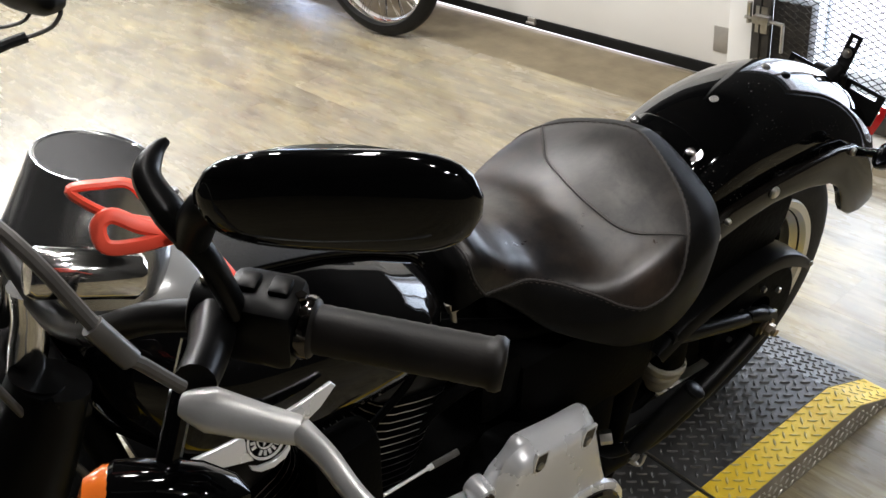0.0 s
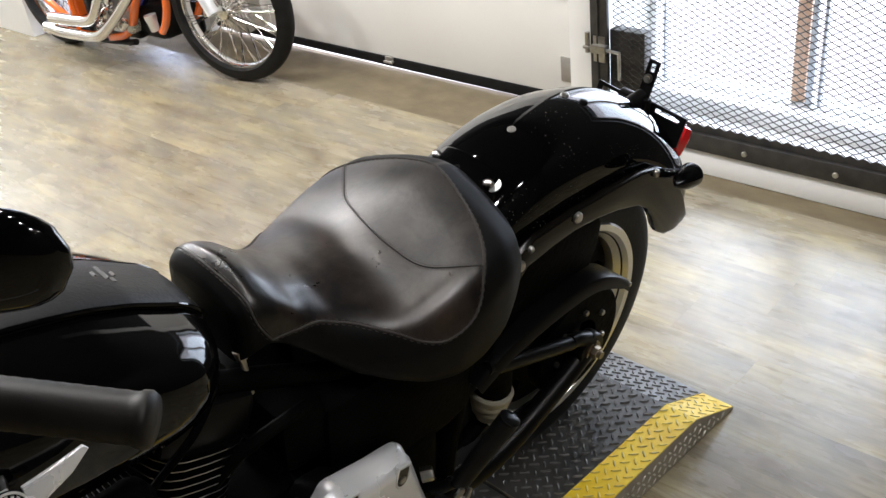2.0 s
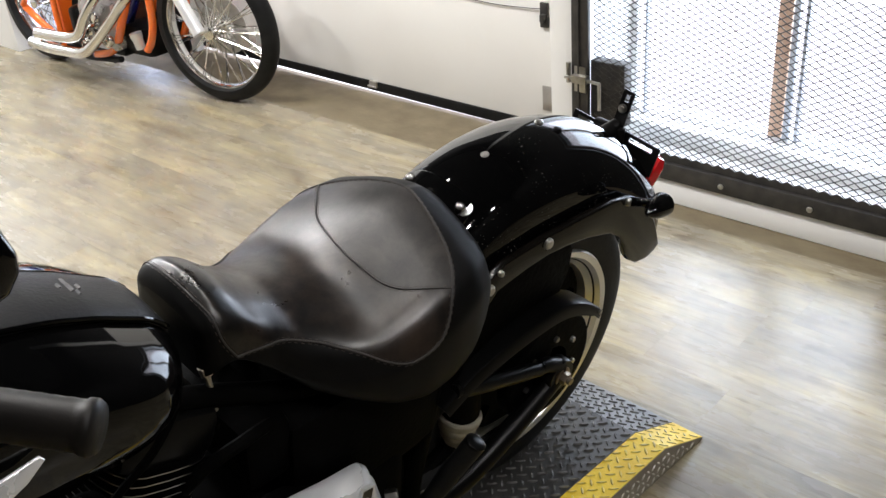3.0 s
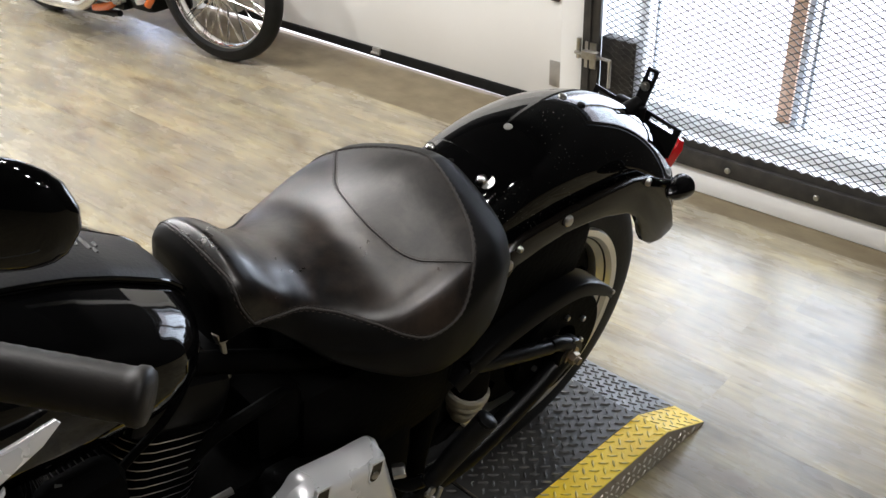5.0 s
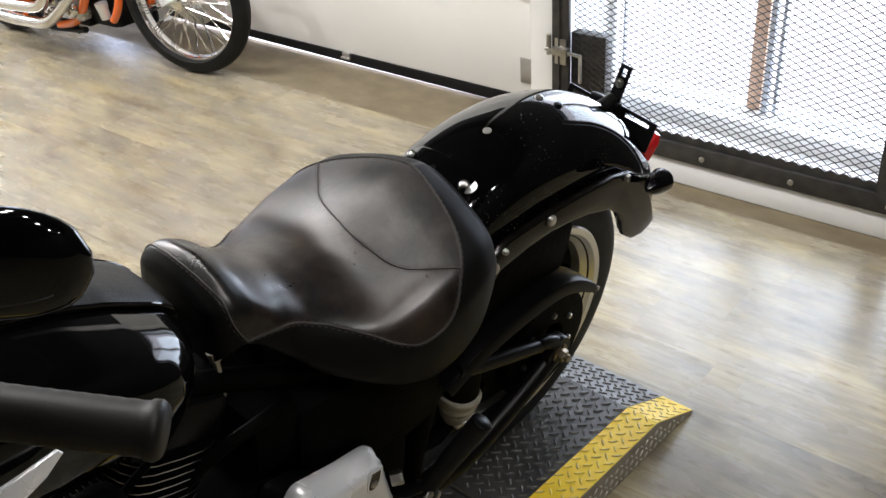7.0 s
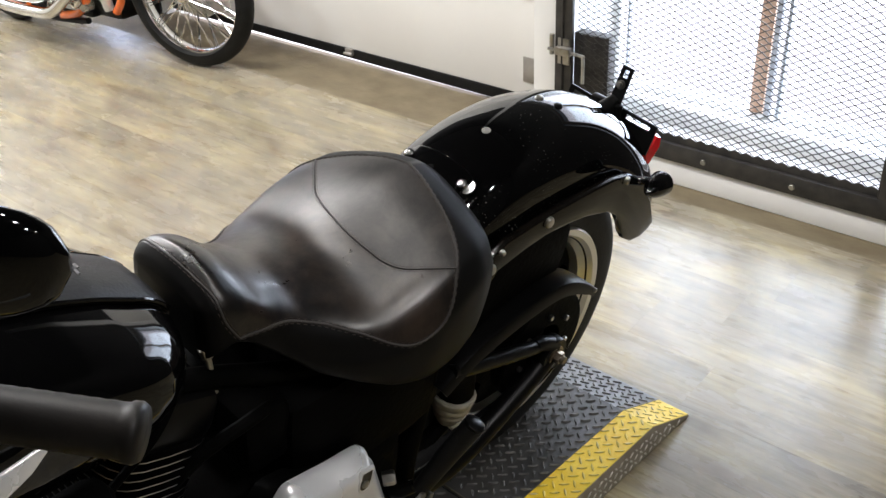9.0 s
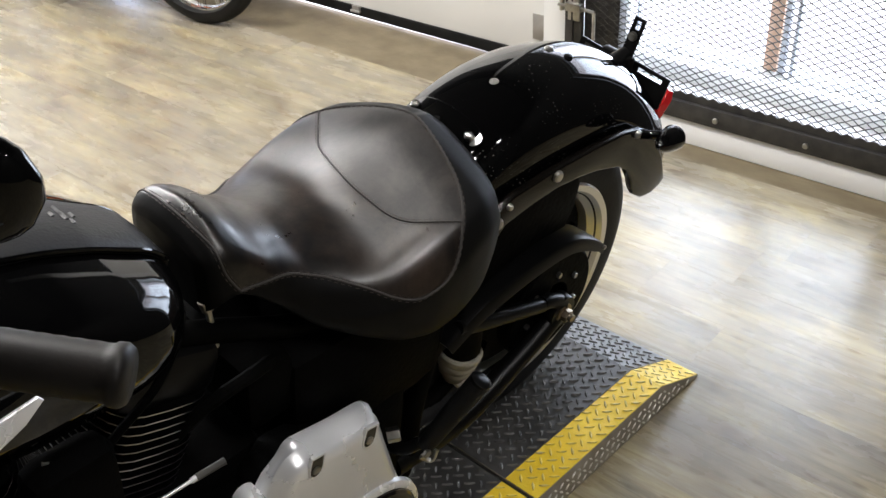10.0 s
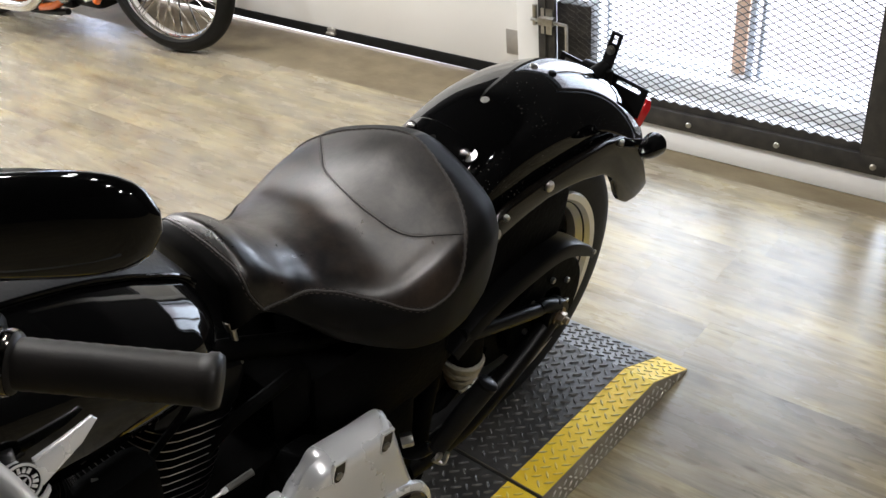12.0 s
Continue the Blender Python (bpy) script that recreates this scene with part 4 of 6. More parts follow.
def slotted(bm, w, h, t, slot_w, slot_h, cy, matrix):
    """A flat plate with one rounded slot through it."""
    n = 8
    outer = [(-w / 2, -h / 2), (0, -h / 2), (w / 2, -h / 2), (w / 2, 0), (w / 2, h / 2), (0, h / 2), (-w / 2, h / 2), (-w / 2, 0)]
    inner = [(-slot_w / 2, cy - slot_h / 2), (0, cy - slot_h / 2), (slot_w / 2, cy - slot_h / 2), (slot_w / 2, cy), (slot_w / 2, cy + slot_h / 2), (0, cy + slot_h / 2), (-slot_w / 2, cy + slot_h / 2), (-slot_w / 2, cy)]
    rings = [[matrix @ V(x, z, d) for x, z in pts] for pts, d in ((outer, 0), (inner, 0), (inner, t), (outer, t), (outer, 0))]
    skin(bm, rings, caps=False)
    bmesh.ops.remove_doubles(bm, verts=bm.verts, dist=1e-6)


def flat(at, right, up):
    """A plate's own axes: x along right, y along up, z out of it."""
    r, u = Vector(right).normalized(), Vector(up)
    u = (u - r * u.dot(r)).normalized()
    n = r.cross(u)
    return Matrix(((r.x, u.x, n.x, at[0]), (r.y, u.y, n.y, at[1]), (r.z, u.z, n.z, at[2]), (0, 0, 0, 1)))


bm = fresh()
slotted(bm, 0.026, 0.078, 0.003, 0.010, 0.016, 0.024, flat((0.316, -0.006, 0.738), (0, -1, -0.06), (0.25, 0, 1)))
part("upright", bm, SATIN, bracket, smooth=False)
bm = fresh()
lathe(bm, [(0.009, 0), (0.009, 0.004), (0.0055, 0.0045), (0.005, 0.008), (0.002, 0.0085)], (0.311, -0.006, 0.742), (-1, -0.1, 0.25), 16)
part("upright_bolt", bm, STEEL, bracket, "bright pivot bolt")
for y, z, w, h, sw in ((0.074, 0.678, 0.070, 0.030, 0.046), (-0.056, 0.660, 0.086, 0.062, 0.056)):
    bm = fresh()
    slotted(bm, w, h, 0.003, sw, 0.009, h / 2 - 0.012, flat((0.312, y, z), (0, -1, -0.08), (0.25, 0, 1)))
    part("cross_plate", bm, SATIN, bracket, smooth=False)
bm = fresh()
box(bm, (0.292, -0.022, 0.640), (0.313, 0.048, 0.705), 0.006)
part("bracket_body", bm, SATIN, bracket)
bracket.location = (-0.016, -0.004, 0.005)


# ---- seat ----
SEAT = [(-0.722, 0.062, 0.808, 0.790), (-0.717, 0.085, 0.824, 0.776), (-0.706, 0.097, 0.838, 0.765), (-0.688, 0.102, 0.847, 0.752), (-0.662, 0.105, 0.834, 0.732), (-0.622, 0.116, 0.793, 0.690),
        (-0.580, 0.142, 0.769, 0.640), (-0.530, 0.176, 0.761, 0.608), (-0.475, 0.198, 0.762, 0.572), (-0.415, 0.207, 0.779, 0.546), (-0.355, 0.203, 0.799, 0.540), (-0.300, 0.193, 0.808, 0.556), (-0.255, 0.171, 0.798, 0.590),
        (-0.224, 0.138, 0.770, 0.632), (-0.205, 0.096, 0.746, 0.670), (-0.198, 0.050, 0.726, 0.692)]


def seat_row(x):
    for a, b in zip(SEAT, SEAT[1:]):
        if a[0] <= x <= b[0]:
            t = (x - a[0]) / (b[0] - a[0])
            return [p + (q - p) * t for p, q in zip(a, b)]
    return list(SEAT[0] if x < SEAT[0][0] else SEAT[-1])


SEAT_PROFILE = [(0.0, 0.0), (0.22, 0.004), (0.45, 0.012), (0.65, 0.026), (0.80, 0.043), (0.90, 0.063), (0.97, 0.092), (1.0, 0.17), (1.0, 0.42), (0.985, 0.65), (0.95, 0.86), (0.88, 1.0)]

SEAT_SLOPE = [0.0, 0.008, 0.022, 0.038, 0.052, 0.066, 0.094]      # the pan and pad fall off evenly to both sides


def seat_point(x, side, v):
    """A place on the seat's skin: v from 0 on the middle line to 11 at the lower edge."""
    _, w, top, bot = seat_row(x)
    k = min(int(v), len(SEAT_PROFILE) - 2)
    f, d = [p + (q - p) * (v - k) for p, q in zip(SEAT_PROFILE[k], SEAT_PROFILE[k + 1])]
    square = max(0.0, min(1.0, (x + 0.60) / 0.10))
    edge = 0.092 + 0.002 * square
    if v <= 6:
        d += square * (float(np.interp(v, range(7), SEAT_SLOPE)) - d)
    z = top - (d if v <= 6 else edge + (d - 0.092) / 0.908 * max(top - bot - edge, 0.005)) * (1 if v > 6 else min(1, (top - bot) / 0.14))
    # the pan is dished: its rim stands up along both sides
    rim = 0.004 * max(0.0, min(1.0, (x + 0.56) / 0.08, (-0.33 - x) / 0.06)) * math.exp(-((f - 0.80) / 0.13) ** 2) * (v <= 6)
    # hollow for the rider: the middle sinks a little ahead of the rear rise
    dip = 0.012 * math.exp(-((x + 0.475) / 0.06) ** 2) * max(0, 1 - f * 1.1)
    return V(x, side * w * f, z - dip + rim)


def build_seat():
    bm = fresh()
    xs = []
    for a, b in zip(SEAT, SEAT[1:]):
        xs += [a[0] + (b[0] - a[0]) * k / 9 for k in range(9)]
    xs.append(SEAT[-1][0])
    rings = []
    for x in xs:
        vs = [v * 0.2 for v in range(56)]
        left = [seat_point(x, -1, v) for v in reversed(vs)]
        right = [seat_point(x, 1, v) for v in vs[1:]]
        rings.append(left + right)
    grid = skin(bm, rings, caps=True)
    half = (len(rings[0]) - 1) // 2
    bmesh.ops.recalc_face_normals(bm, faces=bm.faces)
    for _ in range(24):
        bmesh.ops.smooth_vert(bm, verts=bm.verts, factor=0.35, use_axis_x=True, use_axis_y=True, use_axis_z=True)
    panel = bm.verts.layers.float.new("side_panel")
    pad = bm.verts.layers.float.new("rear_pad")
    worn_sheen = bm.verts.layers.float.new("worn_sheen")
    for v in bm.verts:
        x, y, z = v.co
        below = np.interp(x, [-0.722, -0.707, -0.697, -0.682, -0.62, -0.594, -0.541, -0.486, -0.452, -0.407, -0.385, -0.36], [0.860, 0.838, 0.790, 0.754, 0.744, 0.738, 0.714, 0.678, 0.667, 0.678, 0.695, 0.73]) - z
        out = abs(y) - np.interp(x, [-0.37, -0.353, -0.335, -0.319, -0.305, -0.292, -0.284], [0.193, 0.181, 0.160, 0.131, 0.09, 0.04, 0.0])
        k = max(0.0, min(1.0, (x + 0.37) / 0.02))
        v[panel] = max(0.0, min(1.0, 0.5 + (below * (1 - k) + out * k) / 0.006))
        start = np.interp(y, [-0.181, -0.149, -0.127, -0.102, -0.072, -0.030, 0.018, 0.067, 0.104, 0.136, 0.165], [-0.353, -0.398, -0.420, -0.430, -0.433, -0.433, -0.424, -0.409, -0.383, -0.359, -0.335])
        v[pad] = max(0.0, min(1.0, 0.5 + (x - start) / 0.005))
        # rear corners of the pan: brown wear, with the lamps' sheen painted into the same patch
        v[worn_sheen] = math.exp(-((x + 0.452) / 0.034) ** 2 - ((abs(y) - 0.150) / 0.034) ** 2)
    seat = part("seat", bm, SEAT_LEATHER, bike, "black leather solo seat with stitched rear pad", sharp=70)

    bm = fresh()
    bm.from_mesh(seat.data)
    tree = BVHTree.FromBMesh(bm)
    bm.free()

    def seam(name, pts, r=0.0016):
        b = fresh()
        line = []
        for p in smooth_line(pts, 14):
            at, nrm, _, _ = tree.find_nearest(p)
            line.append(at + nrm * 0.0004)
        tube(b, line, r, 6, 2, 0.8)
        part(name, b, THREAD, seat)
        # a row of short stitches on either side of the seam
        b = fresh()
        run = 0.0
        for p, q in zip(line, line[1:]):
            run += (q - p).length
            if run < 0.0085 or (q - p).length < 1e-5:
                continue
            run = 0.0
            at, nrm, _, _ = tree.find_nearest(p)
            d = (q - p).normalized()
            for side in (-1, 1):
                c = at + nrm.cross(d).normalized() * side * 0.0036
                on, up, _, _ = tree.find_nearest(c)
                tube(b, [on - d * 0.0026 + up * 0.0002, on + d * 0.0026 + up * 0.0002], 0.00055, 5)
        part("stitching", b, STITCH, seat, "brown stitching beside the seam")["kind"] = "stuff"

    seam("cross_seam", [(-0.335, 0.165, 0.765), (-0.359, 0.136, 0.766), (-0.383, 0.104, 0.764), (-0.409, 0.067, 0.760), (-0.424, 0.018, 0.758), (-0.433, -0.030, 0.755), (-0.433, -0.072, 0.751), (-0.430, -0.102, 0.748),
                       (-0.420, -0.127, 0.748), (-0.398, -0.149, 0.748), (-0.353, -0.181, 0.744)], 0.0018)
    half_edge = [(-0.682, 0.102, 0.754), (-0.648, 0.103, 0.750), (-0.608, 0.106, 0.742), (-0.566, 0.124, 0.726), (-0.541, 0.145, 0.714), (-0.514, 0.165, 0.697), (-0.486, 0.184, 0.678), (-0.452, 0.198, 0.667), (-0.407, 0.204, 0.678),
                 (-0.380, 0.200, 0.702), (-0.353, 0.181, 0.744), (-0.335, 0.160, 0.760), (-0.319, 0.131, 0.774), (-0.305, 0.09, 0.784), (-0.292, 0.04, 0.790), (-0.284, 0.0, 0.792)]
    seam("edge_seam", [V(x, -y, z) for x, y, z in half_edge], 0.0021)
    seam("edge_seam", [V(*p) for p in half_edge], 0.0021)
    nose = [(-0.682, 0.102, 0.754), (-0.697, 0.097, 0.786), (-0.701, 0.082, 0.822), (-0.706, 0.045, 0.836)]
    seam("nose_seam", [V(x, -y, z) for x, y, z in nose] + [V(-0.707, 0, 0.840)] + [V(*p) for p in reversed(nose)], 0.0018)
    return seat


seat = build_seat()

# seat tab: metal strap on the fender with a knurled screw each side
bm = fresh()
rings = []
for y in [-0.078 + 0.006 * k for k in range(27)]:
    f = abs(y) / 0.121
    d = next(d0 + (d1 - d0) * (f - f0) / (f1 - f0) for (f0, d0), (f1, d1) in zip(FENDER_TAIL, FENDER_TAIL[1:]) if f0 <= f <= f1)
    near = 113.2 + 6.0 * (1 - math.sqrt(max(0.0, 1 - max(0.0, (abs(y) - 0.052) / 0.027) ** 2)))
    rings.append([AXLE + V(math.cos(radians(b)), 0, math.sin(radians(b))) * (fender_crown(b) - d + h) + V(0, y, 0) for b, h in ((125, 0.001), (near, 0.001), (near, 0.0035), (near + 0.4, 0.0048), (125, 0.0048))])
skin(bm, rings)
bmesh.ops.recalc_face_normals(bm, faces=bm.faces)
tab = part("seat_tab", bm, PAINT_BLACK, bike, "gloss black seat tab")
for y in (-0.060, 0.058):
    ang = 116.2
    d = V(math.cos(radians(ang)), 0, math.sin(radians(ang)))
    at = AXLE + d * (fender_crown(ang) - fender_drop(y) + 0.002) + V(0, y, 0)
    bm = fresh()
    lathe(bm, [(0.0078, 0), (0.0086, 0.003), (0.0090, 0.006), (0.0075, 0.0095), (0.0045, 0.011), (0.001, 0.0113)], at, d + V(0, -0.1, 0), 20)
    part("tab_screw", bm, STEEL_DARK, tab, "bright thumb screw")
    bm = fresh()
    lathe(bm, [(0.0135, 0.001), (0.0135, 0.0026), (0.009, 0.003)], at + V(0.006, -0.004, -0.002), d, 20)
    part("washer", bm, SATIN_CHROME, tab)
# flat black disc laid on the tab as the dark of its hole
bm = fresh()
lathe(bm, [(0.0065, 0.0048), (0.0065, 0.0055)], AXLE + V(math.cos(radians(117)), 0, math.sin(radians(117))) * fender_crown(117), (math.cos(radians(117)), 0, math.sin(radians(117))), 12)
part("tab_hole_disc", bm, DEEP, tab)


# ---- fuel tank and console ----
TANK = [(-1.200, 0.050, 0.925, 0.840), (-1.180, 0.090, 0.955, 0.800), (-1.130, 0.146, 0.966, 0.750), (-1.060, 0.170, 0.960, 0.722), (-0.980, 0.176, 0.941, 0.716), (-0.900, 0.175, 0.912, 0.718),
        (-0.860, 0.173, 0.892, 0.720), (-0.835, 0.168, 0.879, 0.722), (-0.812, 0.159, 0.864, 0.726), (-0.790, 0.143, 0.850, 0.732), (-0.772, 0.122, 0.838, 0.742), (-0.758, 0.094, 0.824, 0.754), (-0.748, 0.060, 0.810, 0.768)]


def build_tank():
    bm = fresh()
    rings = []
    rows = []
    for a, b in zip(TANK, TANK[1:]):
        rows += [[p + (q - p) * k / 4 for p, q in zip(a, b)] for k in range(4)]
    rows.append(TANK[-1])
    prof = [(0.0, 0.0), (0.3, 0.02), (0.55, 0.06), (0.75, 0.12), (0.87, 0.19), (0.945, 0.27), (0.985, 0.37), (1.0, 0.50), (0.98, 0.70), (0.90, 0.87), (0.70, 0.98), (0.35, 1.0)]
    for x, w, top, bot in rows:
        right = [V(x, w * f, top - (top - bot) * d) for f, d in prof]
        left = [V(x, -w * f, top - (top - bot) * d) for f, d in reversed(prof)]
        rings.append(left[:-1] + right)
    skin(bm, rings)
    bmesh.ops.recalc_face_normals(bm, faces=bm.faces)
    for _ in range(2):
        bmesh.ops.smooth_vert(bm, verts=bm.verts, factor=0.4, use_axis_x=True, use_axis_y=True, use_axis_z=True)
    tank = part("fuel_tank", bm, PAINT_BLACK, bike, "gloss black fuel tank", sharp=70)
    bm = fresh()
    rings = []
    for x, w, top, bot in rows[3:]:
        half = 0.052 + 0.020 * max(0, min(1, (-0.76 - x) / 0.3))
        top += 0.002
        zz = top - (top - bot) * 0.02
        rings.append([V(x, -half, zz - 0.010), V(x, -half, zz + 0.003), V(x, -half + 0.006, zz + 0.0075), V(x, -half * 0.4, top + 0.010), V(x, half * 0.4, top + 0.010), V(x, half - 0.006, zz + 0.0075), V(x, half, zz + 0.003),
                      V(x, half, zz - 0.010)])
    skin(bm, rings)
    bmesh.ops.recalc_face_normals(bm, faces=bm.faces)
    con = part("console", bm, CONSOLE, tank, "matt black padded tank console", sharp=40)
    for s in (-1, 1):
        bm = fresh()
        tube(bm, [V(x, s * (0.053 + 0.020 * max(0, min(1, (-0.76 - x) / 0.3))), top - (top - bot) * 0.02 + 0.004) for x, w, top, bot in rows[3::3]], 0.0035, 8)
        part("console_trim", bm, PAINT_BLACK, con)
    bm = fresh()
    for k, (dx, dy, w, h) in enumerate(((0.0, 0.0, 0.016, 0.006), (0.014, 0.004, 0.010, 0.005), (-0.014, 0.004, 0.010, 0.005), (0.0, 0.012, 0.020, 0.004), (0.006, -0.010, 0.010, 0.004))):
        x = -0.838 + dx * 0.8
        z = float(np.interp(x, [r[0] for r in TANK], [r[2] for r in TANK])) + 0.0126
        box(bm, (x - h / 2, dy * 1.1 - w / 2, z - 0.0016), (x + h / 2, dy * 1.1 + w / 2, z + 0.0004))
    part("emblem", bm, EMBLEM, con, "faint worn grey emblem", smooth=False)
    bm = fresh()
    lathe(bm, [(0.0075, 0), (0.0075, 0.004), (0.004, 0.006)], (-0.757, -0.030, 0.822), (0.55, 0, 0.83), 14)
    part("console_bolt", bm, STEEL, con)
    bm = fresh()
    lathe(bm, [(0.040, 0), (0.040, 0.006), (0.036, 0.014), (0.020, 0.018)], (-1.03, 0.098, 0.944), (0.02, 0.28, 0.96), 28)
    part("filler_cap", bm, CHROME, tank, "chrome filler cap")
    return tank


build_tank()


# ---- engine ----
engine = part("engine_case", box(box(fresh(), (-1.10, -0.115, 0.16), (-0.66, 0.125, 0.47), 0.035), (-0.70, -0.110, 0.17), (-0.44, 0.115, 0.43), 0.03), DEEP, bike, "dull black V-twin engine case")


def cylinder(base, top, half_y, half_w, fins, edge):
    """Finned cylinder: square-shouldered black plates with bright machined rims."""
    ax = (top - base).normalized()
    side = V(0, 1, 0)
    fwd = ax.cross(side).normalized()
    length = (top - base).length
    c = part("cylinder", tube(fresh(), [base, top], 0.058, 20), DEEP, bike, "black finned cylinder")
    for k in range(fins):
        at = base + ax * (length * (k + 0.5) / fins)
        grow = 1.0 + 0.10 * (k / fins)
        bm = fresh()
        n = 28
        rings = []
        for r, h in ((0.90, -0.0018), (1.0, -0.0009), (1.0, 0.0009), (0.90, 0.0018)):
            ring = []
            for j in range(n):
                a = 2 * math.pi * j / n
                ca, sa = math.cos(a), math.sin(a)
                q = 0.55
                ring.append(at + ax * h + fwd * (half_w * grow * r * math.copysign(abs(ca) ** q, ca)) + side * (half_y * grow * r * math.copysign(abs(sa) ** q, sa)))
            rings.append(ring)
        skin(bm, rings)
        for f in bm.faces:
            v = f.calc_center_median() - at
            if len(f.verts) == 4 and abs(v.dot(ax)) < 0.0008:
                f.material_index = 1
        part("fin", bm, [DEEP, edge], c)
    bm = fresh()
    box(bm, (-0.075, -0.10, -0.012), (0.075, 0.10, 0.07), 0.022, Matrix.Translation(top) @ Matrix(((fwd.x, side.x, ax.x, 0), (fwd.y, side.y, ax.y, 0), (fwd.z, side.z, ax.z, 0), (0, 0, 0, 1))))
    part("rocker_box", bm, SATIN, c, "satin black rocker box")
    return c


cylinder(V(-0.868, 0, 0.455), V(-0.800, 0, 0.635), 0.098, 0.074, 13, FIN_EDGE)
cylinder(V(-0.985, 0, 0.455), V(-1.060, 0, 0.635), 0.098, 0.074, 13, FIN_SHADED)

# primary cover on the left side
PRIM = [(-0.430, 0.170), (-0.448, 0.225), (-0.464, 0.268), (-0.488, 0.345), (-0.505, 0.412), (-0.512, 0.455), (-0.521, 0.476), (-0.540, 0.487), (-0.590, 0.494), (-0.640, 0.505), (-0.672, 0.509), (-0.691, 0.490),
        (-0.716, 0.472), (-0.735, 0.450), (-0.775, 0.457), (-0.862, 0.480), (-0.930, 0.486), (-0.990, 0.462), (-1.035, 0.400), (-1.050, 0.330), (-1.030, 0.255), (-0.985, 0.200), (-0.900, 0.160), (-0.780, 0.125),
        (-0.660, 0.098), (-0.560, 0.086), (-0.490, 0.096), (-0.445, 0.125)]


LOBE = [(-0.452, 0.150), (-0.460, 0.220), (-0.480, 0.285), (-0.501, 0.360), (-0.517, 0.420), (-0.527, 0.452), (-0.548, 0.475), (-0.605, 0.480), (-0.655, 0.491), (-0.684, 0.491), (-0.702, 0.470), (-0.722, 0.425), (-0.752, 0.380),
        (-0.800, 0.332), (-0.850, 0.288), (-0.885, 0.240), (-0.875, 0.195), (-0.800, 0.155), (-0.690, 0.124), (-0.575, 0.108), (-0.505, 0.112), (-0.472, 0.125)]


def cast_plate(bm, outline, steps):
    """A cast plate with rounded shoulders: rings drawn in along the outline's own normals, each at its depth."""
    loop = smooth_outline(outline)
    n = len(loop)
    area = sum(loop[k][0] * loop[(k + 1) % n][1] - loop[(k + 1) % n][0] * loop[k][1] for k in range(n))
    rings = []
    for inset, y in steps:
        ring = []
        for k, (x, z) in enumerate(loop):
            d = Vector((loop[(k + 2) % n][0] - loop[k - 2][0], loop[(k + 2) % n][1] - loop[k - 2][1])).normalized() * (1 if area > 0 else -1)
            ring.append(V(x - d.y * inset, y, z + d.x * inset))
        rings.append(ring)
    skin(bm, rings)
    bmesh.ops.recalc_face_normals(bm, faces=bm.faces)
    bmesh.ops.triangulate(bm, faces=[f for f in bm.faces if len(f.verts) > 4])
    return bm


